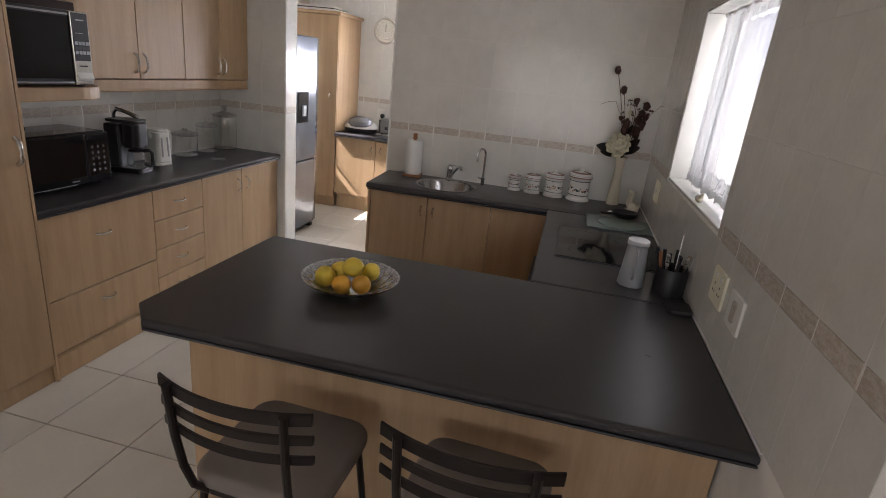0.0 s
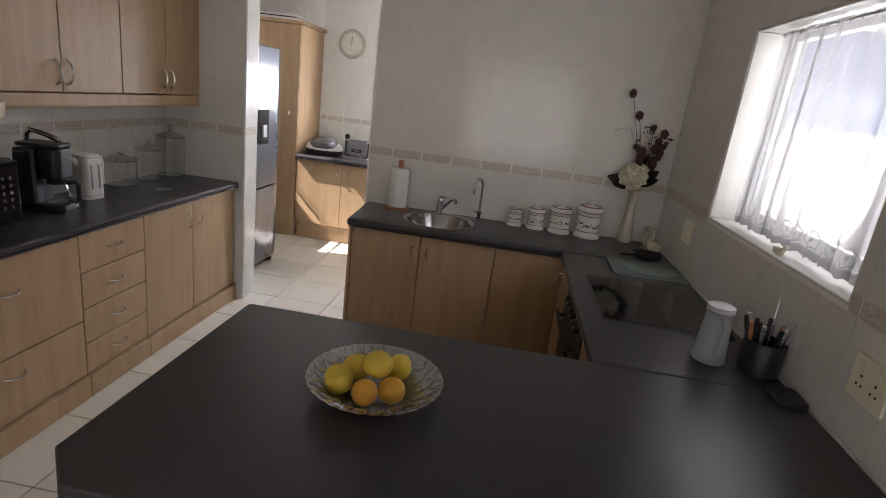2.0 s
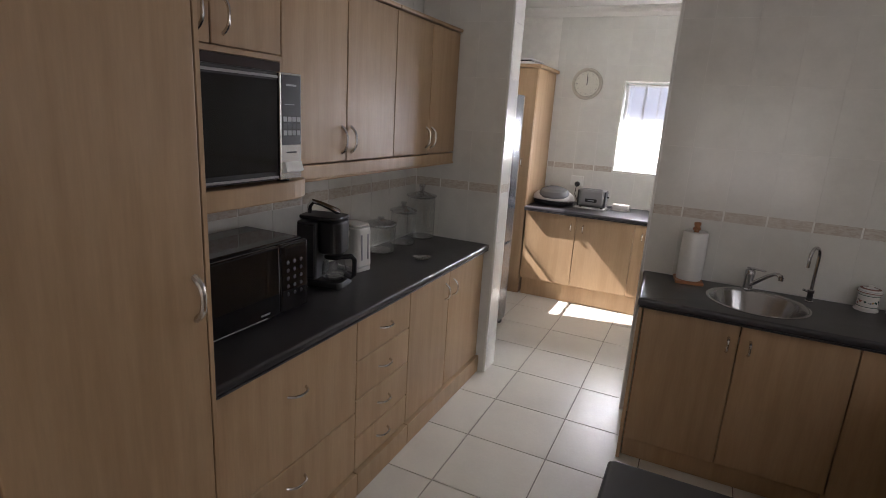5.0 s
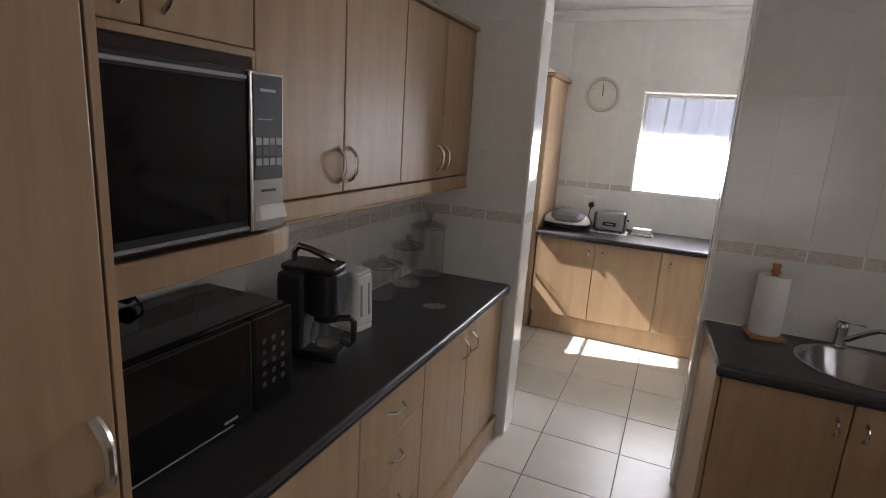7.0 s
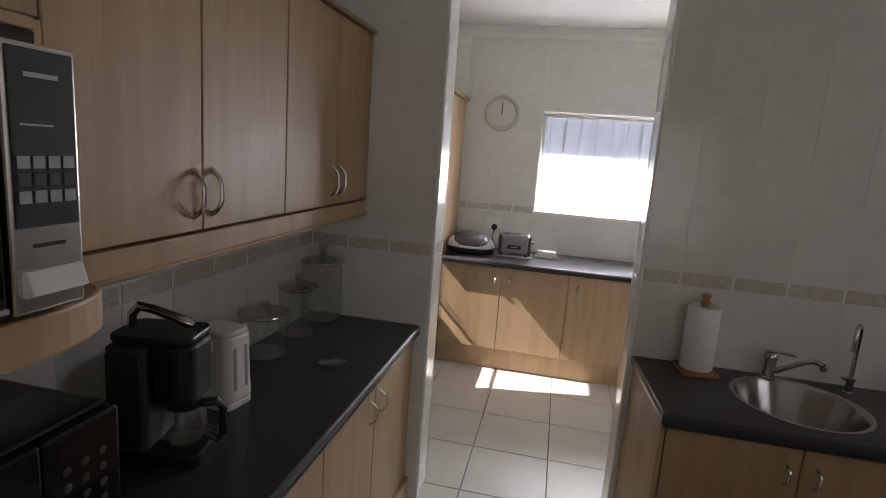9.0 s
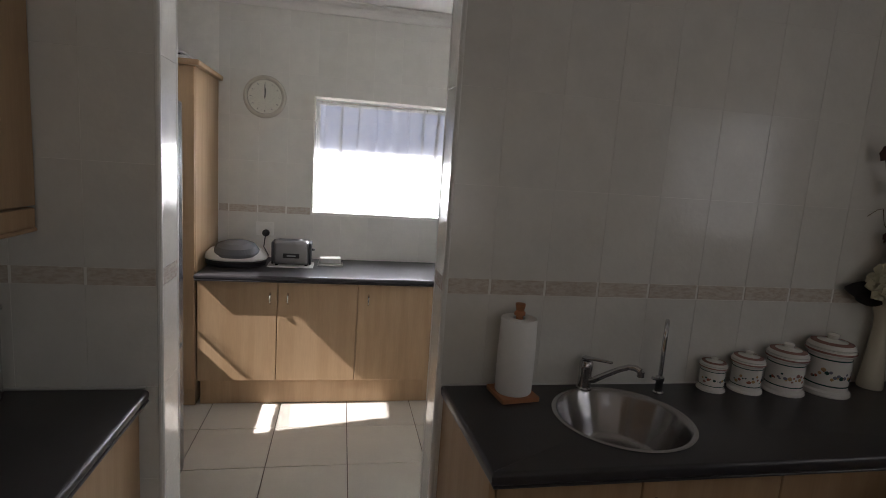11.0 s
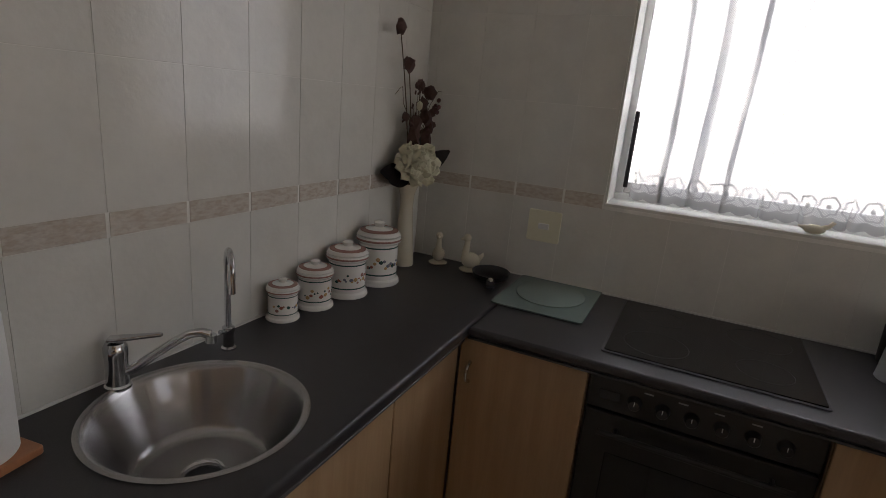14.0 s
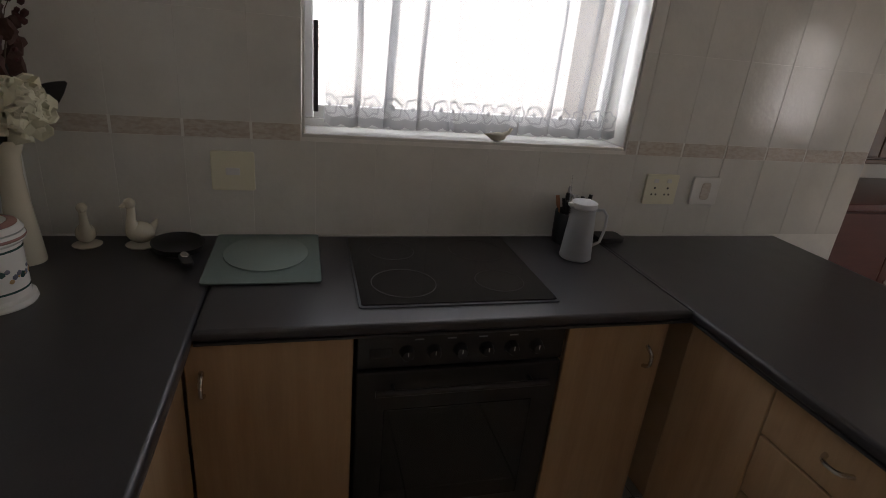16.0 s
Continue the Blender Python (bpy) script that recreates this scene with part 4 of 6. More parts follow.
def mixer_tap():
    t = thing("mixer_tap", "chrome single lever mixer tap behind the sink", "tap", (-0.845, 3.63, W))
    part("base", lathe([(0.0, 0.0), (0.028, 0.0), (0.028, 0.006), (0.024, 0.010), (0.023, 0.070), (0.025, 0.078), (0.025, 0.098), (0.020, 0.108), (0.0, 0.110)], 28), CHROME, t)
    part("spout", tube([(0.0, 0, 0.030), (0.020, -0.028, 0.044), (0.046, -0.062, 0.078), (0.074, -0.100, 0.112), (0.092, -0.126, 0.130), (0.106, -0.146, 0.134), (0.116, -0.160, 0.128)], [0.012, 0.0115, 0.0105, 0.010, 0.0098, 0.0105, 0.0115], 14), CHROME, t)
    part("aerator", moved(lathe([(0.0, 0.0), (0.012, 0.0), (0.0125, 0.018), (0.0, 0.018)], 18), Matrix.Translation((0.117, -0.161, 0.110))), CHROME, t)
    lever = slab_outline([(-0.014, -0.012), (0.012, -0.013), (0.060, -0.008), (0.094, -0.006), (0.098, 0.0), (0.094, 0.006), (0.060, 0.008), (0.012, 0.013), (-0.014, 0.012)], 0.0, 0.009, 0.003, 2)
    for v in lever.verts:
        v.co.z += 0.10 * v.co.x + 0.9 * max(0.0, 0.02 - v.co.x) ** 2
    part("lever", moved(lever, Matrix.Translation((0, 0, 0.112)) @ Matrix.Rotation(radians(-52), 4, "Z")), CHROME, t)


mixer_tap()


def filter_tap():
    t = thing("filter_tap", "slim chrome gooseneck filter tap beside the sink", "tap", (-0.575, 3.582, W))
    part("base", lathe([(0.0, 0.0), (0.019, 0.0), (0.019, 0.005), (0.013, 0.010), (0.013, 0.045), (0.016, 0.05), (0.016, 0.062), (0.007, 0.068), (0.0, 0.068)], 22), CHROME, t)
    pts = [(0, 0, 0.06), (0, 0, 0.14), (0, 0, 0.236)] + [(-0.024 * (1 - math.cos(radians(a))), -0.034 * (1 - math.cos(radians(a))), 0.236 + 0.045 * math.sin(radians(a))) for a in range(20, 181, 20)]
    pts.append((pts[-1][0], pts[-1][1], 0.185))
    part("spout", tube(pts, 0.0082, 12), CHROME, t)
    part("lever", tube([(0, 0, 0.052), (-0.022, -0.006, 0.056), (-0.036, -0.01, 0.062)], [0.006, 0.005, 0.006], 10), CHROME, t)
    part("collar", lathe([(0.0, 0.008), (0.0142, 0.008), (0.0142, 0.016), (0.0, 0.016)], 20), BLACK, t, "black plastic collar")


filter_tap()

# ---- hob and oven ----


def hob():
    t = thing("ceramic_hob", "black glass ceramic hob set in the worktop", "hob", (0.298, 2.422, W))
    part("trim", slab_outline(round_rect(-0.262, 0.262, -0.295, 0.295, 0.012), 0.0, 0.005, 0.0015, 1), DARK_GREY, t, "dark metal hob trim")
    part("glass", slab_outline(round_rect(-0.252, 0.256, -0.287, 0.287, 0.008), 0.0052, 0.0085, 0.001, 1), BLACK_GLOSS, t)
    for x, y, r in ((-0.12, -0.15, 0.075), (-0.12, 0.15, 0.095), (0.13, -0.15, 0.095), (0.13, 0.15, 0.075)):
        ring = lathe([(r, 0.0086), (r, 0.0089), (r + 0.002, 0.0089), (r + 0.002, 0.0086)], 48)
        part("cooking_zone", moved(ring, Matrix.Translation((x, y, 0))), BLACK, t)


hob()


def oven():
    s = block("built_in_oven", "black built-in oven under the hob", "oven", (0.25, 2.425, 0))
    s("body", box(0.0, 0.55, 2.133, 2.721, 0.12, 0.856), DARK_GREY)
    s("plinth", box(0.02, 0.5, 2.129, 2.725, 0.002, 0.118, 0.002), WOOD)
    panel = s("control_panel", box(-0.026, -0.001, 2.130, 2.724, 0.752, 0.855, 0.004, 2), BLACK)
    d = s("oven_door", box(-0.032, -0.001, 2.130, 2.724, 0.135, 0.745, 0.006, 2), BLACK)
    s("oven_window", box(-0.0345, -0.0325, 2.207, 2.647, 0.26, 0.62, 0.002), BLACK_GLOSS, "", d)
    for y in (2.227, 2.627):
        s("handle_post", tube([(-0.03, y, 0.70), (-0.068, y, 0.70)], 0.006, 10), BLACK, "", d)
    s("handle_bar", tube([(-0.068, 2.177, 0.70), (-0.068, 2.677, 0.70)], 0.009, 12), BLACK, "black bar handle", d)
    for i in range(6):
        y = 2.217 + 0.075 * i
        k = s("knob", moved(lathe([(0.0, 0.024), (0.014, 0.024), (0.017, 0.020), (0.019, 0.004), (0.021, 0.0), (0.0, 0.0)], 24), Matrix.Translation((-0.026, y, 0.80)) @ Matrix.Rotation(radians(-90), 4, "Y")), BLACK, "", panel)
        s("knob_mark", box(-0.0515, -0.0500, y - 0.001, y + 0.001, 0.801, 0.813), WHITE, "white knob mark", panel)
    s("timer_window", box(-0.0275, -0.0262, 2.632, 2.692, 0.785, 0.815, 0.001), BLACK_GLOSS, "", panel)
    for i in range(4):
        s("printed_mark", box(-0.0272, -0.0262, 2.277 + 0.09 * i, 2.302 + 0.09 * i, 0.836, 0.840), GREY, "pale printed marks", panel)


oven()

# ---- on the sink and hob worktops ----


def canister(x, r, h, motifs, label):
    t = thing("canister", label, "canister", (x, YB - r - 0.006, W), group="ceramic canisters by the wall")
    b = 0.77 * h
    body = lathe([(0.0, 0.0), (1.0 * r, 0.0), (1.03 * r, 0.02 * h), (1.0 * r, 0.07 * h), (0.90 * r, 0.10 * h), (0.885 * r, 0.14 * h), (0.885 * r, 0.62 * h), (0.90 * r, 0.655 * h), (1.0 * r, 0.69 * h), (1.02 * r, 0.73 * h), (0.98 * r, b), (0.0, b)], 40)
    body = part("jar", body, CERAMIC, t)
    for z in (0.17, 0.60):
        part("painted_band", lathe([(0.887 * r, z * h), (0.895 * r, z * h), (0.895 * r, (z + 0.022) * h), (0.887 * r, (z + 0.022) * h)], 40), GREEN_LINE, t, "dark green painted band")
    lid = part("lid", lathe([(0.0, b + 0.002), (0.96 * r, b + 0.002), (0.99 * r, b + 0.02 * h), (0.90 * r, b + 0.07 * h), (0.62 * r, b + 0.10 * h), (0.30 * r, b + 0.115 * h), (0.20 * r, b + 0.13 * h), (0.24 * r, b + 0.165 * h), (0.27 * r, b + 0.20 * h), (0.16 * r, b + 0.225 * h), (0.0, b + 0.23 * h)], 40), CERAMIC, t)
    ring = part("lid_band", lathe([(0.62 * r, b + 0.102 * h), (0.66 * r, b + 0.107 * h), (0.86 * r, b + 0.083 * h), (0.86 * r, b + 0.077 * h)], 40), PINK, t, "terracotta pink painted lid band")
    part("rim_band", lathe([(0.99 * r, b - 0.075 * h), (1.03 * r, b - 0.05 * h), (1.022 * r, b - 0.03 * h)], 40), PINK, t, "pink painted rim band")
    rng = random.Random(int(1000 * r))
    for i in range(motifs):
        a = radians(-178 + 165 * (i + rng.random()) / motifs)
        mat = rng.choice((FRUIT_RED, FRUIT_OCHRE, FRUIT_OCHRE, FRUIT_BLUE, GREEN_LINE, GREEN_LINE, PINK))
        size = r * rng.uniform(0.05, 0.13)
        c = Vector((0.887 * r * math.cos(a), 0.887 * r * math.sin(a), h * (0.36 + rng.uniform(-0.06, 0.06) + 0.03 * math.sin(7 * a))))
        bm = bmesh.new()
        bmesh.ops.create_icosphere(bm, subdivisions=1, radius=1.0, matrix=Matrix.Translation(c) @ Matrix.Rotation(a, 4, "Z") @ Matrix.Diagonal((0.0016, size, size * 0.9, 1)))
        part("painted_fruit", bm, mat, t)


for x, r, h, n in ((-0.335, 0.050, 0.128, 16), (-0.197, 0.060, 0.157, 20), (-0.040, 0.073, 0.193, 24), (0.141, 0.083, 0.236, 26)):
    canister(x, r, h, n, "white ceramic lidded canister with painted fruit, %s of four" % {0.05: "smallest", 0.06: "second smallest", 0.073: "second largest", 0.083: "largest"}[r])


def paper_roll():
    t = thing("paper_towel_holder", "white kitchen paper roll on a wooden holder", "paper towel", (-1.133, 3.582, W), turn=8)
    part("base", slab_outline(round_rect(-0.070, 0.070, -0.070, 0.070, 0.008), 0.0, 0.016, 0.003, 2), PINE, t)
    part("post", lathe([(0.0, 0.016), (0.012, 0.016), (0.012, 0.285), (0.019, 0.287), (0.019, 0.296), (0.013, 0.302), (0.017, 0.318), (0.017, 0.326), (0.0, 0.330)], 20), PINE, t)
    prof = [(0.021, 0.276), (0.021, 0.018), (0.060, 0.017), (0.063, 0.022), (0.0635, 0.15), (0.061, 0.272), (0.058, 0.277), (0.021, 0.276)]
    part("paper_roll", lathe(prof, 48, ripple=lambda a, j: 1 + 0.008 * math.sin(2 * a + 0.5 * j) if j in (2, 3, 4, 5, 6) else 1), PAPER, t, "white paper roll")


paper_roll()


def flower_vase():
    t = thing("vase_of_flowers", "slim cream vase with dried and silk flowers", "vase", (0.394, 3.614, W))
    vase = part("vase", lathe([(0.0, 0.0), (0.044, 0.0), (0.046, 0.006), (0.042, 0.06), (0.033, 0.16), (0.027, 0.25), (0.030, 0.30), (0.045, 0.345), (0.041, 0.346), (0.024, 0.29), (0.0, 0.25)], 36), VASE, t)
    rng = random.Random(5)

    def leaf(base, tip, width, droop, name="leaf"):
        base, tip = Vector(base), Vector(tip)
        d = tip - base
        side = d.cross(Vector((-0.55, -0.8, 0.25))).normalized()
        bm = bmesh.new()
        rows = []
        for i in range(8):
            s = i / 7
            c = base + d * s + Vector((0, 0, -droop * s * s))
            w = width * math.sin(math.pi * min(0.98, 0.06 + 0.92 * s)) ** 0.8
            rows.append([bm.verts.new(c - side * w), bm.verts.new(c + Vector((0, 0, -0.15 * w))), bm.verts.new(c + side * w)])
        for a, b in zip(rows, rows[1:]):
            bm.faces.new((a[0], a[1], b[1], b[0]))
            bm.faces.new((a[1], a[2], b[2], b[1]))
        bmesh.ops.solidify(bm, geom=bm.faces[:], thickness=0.0012)
        return part(name, bm, LEAF, t, "dark plum leaf")

    for tip, w, dr in (((-0.185, 0.02, 0.425), 0.040, 0.02), ((-0.150, 0.0, 0.375), 0.036, 0.01), ((0.085, -0.135, 0.500), 0.038, 0.01), ((0.10, -0.10, 0.455), 0.032, 0.02)):
        leaf((0.0, -0.01, 0.375), tip, w, dr)
    # the silk bloom
    bloom = bmesh.new()
    for ring, (count, radius, tilt, size) in enumerate(((11, 0.050, 12, 0.036), (11, 0.041, 38, 0.032), (10, 0.031, 28, 0.029), (8, 0.021, 52, 0.026), (6, 0.012, 66, 0.022), (3, 0.005, 80, 0.017))):
        for k in range(count):
            a = 2 * math.pi * (k + 0.5 * ring) / count + rng.uniform(-0.25, 0.25)
            tilt += rng.uniform(-9, 9)
            petal = bmesh.new()
            bmesh.ops.create_uvsphere(petal, u_segments=8, v_segments=6, radius=1.0)
            for v in petal.verts:
                v.co.z += 0.6 * v.co.x * v.co.x + 1.3 * v.co.x * math.sin(5 * v.co.y + ring + 1.7 * k) + 0.8 * math.sin(6 * v.co.x + 3 * v.co.y + k)
            m = Matrix.Translation((radius * math.cos(a), radius * math.sin(a), 0.010 * ring + rng.uniform(-0.006, 0.006))) @ Matrix.Rotation(a, 4, "Z") @ Matrix.Rotation(radians(-tilt), 4, "Y") @ Matrix.Diagonal((size * 0.75, size * 0.62, 0.007, 1))
            petal.transform(m)
            bloom = join(bloom, petal)
    bloom.transform(Matrix.Translation((-0.036, -0.055, 0.432)) @ Matrix.Rotation(radians(-38), 4, "Z") @ Matrix.Rotation(radians(68), 4, "X") @ Matrix.Scale(1.32, 4))
    part("bloom", bloom, PETAL, t, "large cream silk bloom")
    # dried sprays
    heads = [((-0.030, 0.0, 0.925), 0.020, 1.3), ((0.005, -0.01, 0.80), 0.024, 1.15), ((0.055, -0.01, 0.735), 0.020, 1.0), ((0.118, -0.02, 0.71), 0.027, 1.0), ((0.09, 0.0, 0.655), 0.025, 1.0), ((0.06, -0.03, 0.61), 0.026, 1.1), ((0.02, -0.02, 0.58), 0.026, 1.2), ((0.085, -0.03, 0.58), 0.024, 1.1), ((0.0, -0.02, 0.53), 0.030, 1.3), ((0.045, -0.03, 0.53), 0.030, 1.3), ((0.11, -0.03, 0.63), 0.018, 1.0), ((-0.02, 0.0, 0.61), 0.014, 1.2)]
    for (x, y, z), r, tall in heads:
        x -= 0.10 * (z - 0.45) / 0.45 - (0.035 if x > 0.03 else 0.0)
        pts = [Vector((0.004 * rng.uniform(-1, 1), 0, 0.30)).lerp(Vector((x, y, z)), s) + Vector((0.02 * math.sin(math.pi * s) * (1 if x < 0.03 else -1), 0, 0)) for s in (0, 0.25, 0.5, 0.75, 1)]
        part("stem", tube(pts, 0.0022, 6), STEM, t)
        bm = bmesh.new()
        bmesh.ops.create_icosphere(bm, subdivisions=2, radius=r)
        for v in bm.verts:
            v.co *= 1 + rng.uniform(-0.32, 0.22)
            v.co.z *= tall * 1.15
        part("seed_head", moved(bm, Matrix.Translation((x, y, z))), DRIED, t, "dried brown seed head")
    for k in range(7):
        x, z = rng.uniform(-0.02, 0.09), rng.uniform(0.46, 0.60)
        leaf((x * 0.5, -0.01, z - 0.06), (x + rng.uniform(-0.03, 0.03), -0.03 + rng.uniform(-0.03, 0.03), z + 0.02), 0.012, 0.0, "dried_leaf")
    for k in range(26):
        along = rng.random()
        c = Vector((0.045, -0.03, 0.52)).lerp(Vector((0.125, -0.045, 0.69)), along) + Vector((rng.gauss(0, 0.014), rng.gauss(0, 0.010), rng.gauss(0, 0.014)))
        berry = bmesh.new()
        bmesh.ops.create_icosphere(berry, subdivisions=1, radius=rng.uniform(0.006, 0.011), matrix=Matrix.Translation(c))
        part("dried_berry", berry, BERRY, t)
    tip = bmesh.new()
    bmesh.ops.create_icosphere(tip, subdivisions=1, radius=0.014, matrix=Matrix.Translation((-0.005, -0.03, 0.655)) @ Matrix.Diagonal((1, 1, 1.5, 1)))
    part("bud", tip, PETAL, t, "small cream bud")
    for k in range(9):
        x, z = rng.uniform(-0.06, 0.14), rng.uniform(0.55, 0.74)
        tip2 = Vector((x, rng.uniform(-0.03, 0.02), z))
        part("dried_sprig", tube([(0.01, 0, 0.42), Vector((0.01, 0, 0.42)).lerp(tip2, 0.6) + Vector((0.008, 0, 0.01)), tip2], [0.0012, 0.001, 0.0008], 5), STEM, t)
        tuft = bmesh.new()
        for q in range(5):
            c = tip2 + Vector((rng.uniform(-0.014, 0.014), rng.uniform(-0.01, 0.01), rng.uniform(-0.03, 0.012)))
            bmesh.ops.create_icosphere(tuft, subdivisions=1, radius=1.0, matrix=Matrix.Translation(c) @ Matrix.Rotation(rng.uniform(0, 3), 4, "Y") @ Matrix.Diagonal((0.004, 0.004, 0.010, 1)))
        part("sprig_tuft", tuft, DRIED, t)
    for sx in (1, -1):
        part("fine_twig", tube([(0.05, 0, 0.52), (0.11 * sx + 0.03, 0, 0.66), (0.15 * sx + 0.04, -0.01, 0.72), (0.20 * sx + 0.04, -0.03, 0.715), (0.25 * sx + 0.04, -0.04, 0.69)], 0.0013, 5), STEM, t)


flower_vase()


def duck(x, y, turn, h, label):
    bm = lathe([(0.0, 0.0), (0.26 * h, 0.0), (0.28 * h, 0.03 * h), (0.20 * h, 0.07 * h), (0.10 * h, 0.08 * h), (0.0, 0.08 * h)], 20)
    body = bmesh.new()
    bmesh.ops.create_uvsphere(body, u_segments=20, v_segments=12, radius=1, matrix=Matrix.Translation((0, 0, 0.27 * h)) @ Matrix.Rotation(radians(-20), 4, "Y") @ Matrix.Diagonal((0.27 * h, 0.19 * h, 0.21 * h, 1)))
    bm = join(bm, body)
    bm = tube([(0.12 * h, 0, 0.36 * h), (0.15 * h, 0, 0.52 * h), (0.13 * h, 0, 0.68 * h), (0.12 * h, 0, 0.80 * h)], [0.14 * h, 0.09 * h, 0.075 * h, 0.07 * h], 14, bm)
    head = bmesh.new()
    bmesh.ops.create_uvsphere(head, u_segments=16, v_segments=10, radius=0.105 * h, matrix=Matrix.Translation((0.14 * h, 0, 0.86 * h)))
    bm = join(bm, head)
    bm = tube([(0.20 * h, 0, 0.85 * h), (0.27 * h, 0, 0.83 * h), (0.32 * h, 0, 0.82 * h)], [0.05 * h, 0.04 * h, 0.015 * h], 10, bm)
    bm = tube([(-0.20 * h, 0, 0.30 * h), (-0.30 * h, 0, 0.40 * h), (-0.33 * h, 0, 0.46 * h)], [0.09 * h, 0.05 * h, 0.01 * h], 10, bm)
    ob = part("duck_figurine", bm, VASE)
    ob.matrix_basis = pose(x, y, W, 0, 0, turn)
    return tagged(ob, label, "figurine", "duck figurines")


duck(0.515, 3.505, 200, 0.148, "small white glazed duck figurine by the vase")
duck(0.512, 3.352, 130, 0.165, "taller white glazed duck figurine by the wall")


def small_pan():
    t = thing("spoon_rest", "black oval spoon rest with a short handle", "spoon rest", (0.455, 3.235, W), turn=200)
    part("dish", lathe([(0.0, 0.006), (0.045, 0.006), (0.066, 0.018), (0.074, 0.034), (0.077, 0.034), (0.070, 0.014), (0.048, 0.0), (0.0, 0.0)], 36, ripple=lambda a, j: 1 + 0.18 * math.cos(a) ** 2), BLACK, t)
    part("handle", slab_outline(round_rect(0.08, 0.17, -0.016, 0.016, 0.012), 0.016, 0.028, 0.003, 2), BLACK, t)
    bm = bmesh.new()
    bmesh.ops.create_uvsphere(bm, u_segments=16, v_segments=8, radius=1, matrix=Matrix.Translation((0.105, 0, 0.031)) @ Matrix.Diagonal((0.022, 0.012, 0.006, 1)))
    part("spoon", bm, SATIN, t, "dull metal spoon tip")


small_pan()


def glass_board():
    t = thing("glass_cutting_board", "frosted green glass cutting board with a round pattern", "cutting board", (0.395, 2.973, W))
    part("board", slab_outline(round_rect(-0.195, 0.195, -0.165, 0.165, 0.012), 0.002, 0.008, 0.002, 2), GREEN_GLASS, t)
    part("disc", slab_outline([(0.022 + 0.145 * math.cos(a), 0.128 * math.sin(a)) for a in [2 * math.pi * i / 48 for i in range(48)]], 0.0082, 0.0125, 0.0015, 2), PALE_GREEN, t, "paler round glass disc")
    for x in (-0.17, 0.17):
        for y in (-0.14, 0.14):
            part("foot", moved(lathe([(0, 0), (0.006, 0), (0.006, 0.0025), (0, 0.0025)], 12), Matrix.Translation((x, y, 0))), BLACK, t)


glass_board()


JUG_LID = material("pale_grey_plastic", (0.55, 0.56, 0.57), 0.35, vary=0.05, scale=20)


def jug():
    t = thing("glass_jug", "tall hazy clear jug with a pale lid", "jug", (0.378, 1.912, W), turn=-95)
    part("body", lathe([(0.0, 0.0), (0.053, 0.0), (0.057, 0.004), (0.055, 0.02), (0.044, 0.16), (0.043, 0.178), (0.047, 0.186), (0.0445, 0.187), (0.041, 0.178), (0.042, 0.16), (0.0525, 0.022), (0.049, 0.010), (0.0, 0.008)], 40), JUG_GLASS, t)
    part("lid", lathe([(0.0, 0.188), (0.0455, 0.188), (0.0465, 0.191), (0.045, 0.205), (0.038, 0.209), (0.0, 0.210)], 36), JUG_LID, t, "pale grey plastic lid")
    part("spout", moved(box(-0.058, -0.040, -0.012, 0.012, 0.189, 0.203, 0.005, 2), Matrix.Identity(4)), JUG_LID, t)
    part("jug_handle", tube([(0.046, 0, 0.178), (0.075, 0, 0.180), (0.092, 0, 0.160), (0.094, 0, 0.11), (0.082, 0, 0.06), (0.055, 0, 0.045)], 0.0055, 10), JUG_GLASS, t)


jug()


def utensil_pot():
    t = thing("utensil_pot", "black pot crammed with knives and utensils", "utensil holder", (0.527, 1.868, W))
    part("pot", lathe([(0.0, 0.0), (0.060, 0.0), (0.064, 0.005), (0.066, 0.12), (0.064, 0.123), (0.061, 0.12), (0.058, 0.01), (0.0, 0.008)], 36), BLACK, t)
    rng = random.Random(11)
    for i in range(13):
        a, r = rng.uniform(0, 6.28), rng.uniform(0.01, 0.045)
        lean = Vector((math.cos(a), math.sin(a), 0)) * rng.uniform(0.01, 0.05)
        base = Vector((r * math.cos(a), r * math.sin(a), 0.02))
        top = base + Vector((lean.x, lean.y, rng.uniform(0.145, 0.205)))
        mid = base.lerp(top, 0.55)
        mat = (BLACK, BLACK, STEEL, PINE, GREY)[i % 5]
        part("utensil", tube([base, mid, mid.lerp(top, 0.5), top], [0.003, 0.0045, 0.008, 0.0075], 8), mat, t)
    part("skewer", tube([(0.01, 0.0, 0.02), (0.015, 0.02, 0.26)], 0.0018, 6), STEEL, t, "thin metal skewer")
    return t


utensil_pot()
s = block("trivet", "low black trivet by the wall", "trivet", (0.55, 1.68, W))
s("frame", slab_outline(round_rect(0.50, 0.59, 1.63, 1.745, 0.02), W + 0.004, W + 0.022, 0.004, 2), BLACK)
for x in (0.515, 0.575):
    for y in (1.65, 1.72):
        s("foot", box(x - 0.006, x + 0.006, y - 0.006, y + 0.006, W, W + 0.005), BLACK)


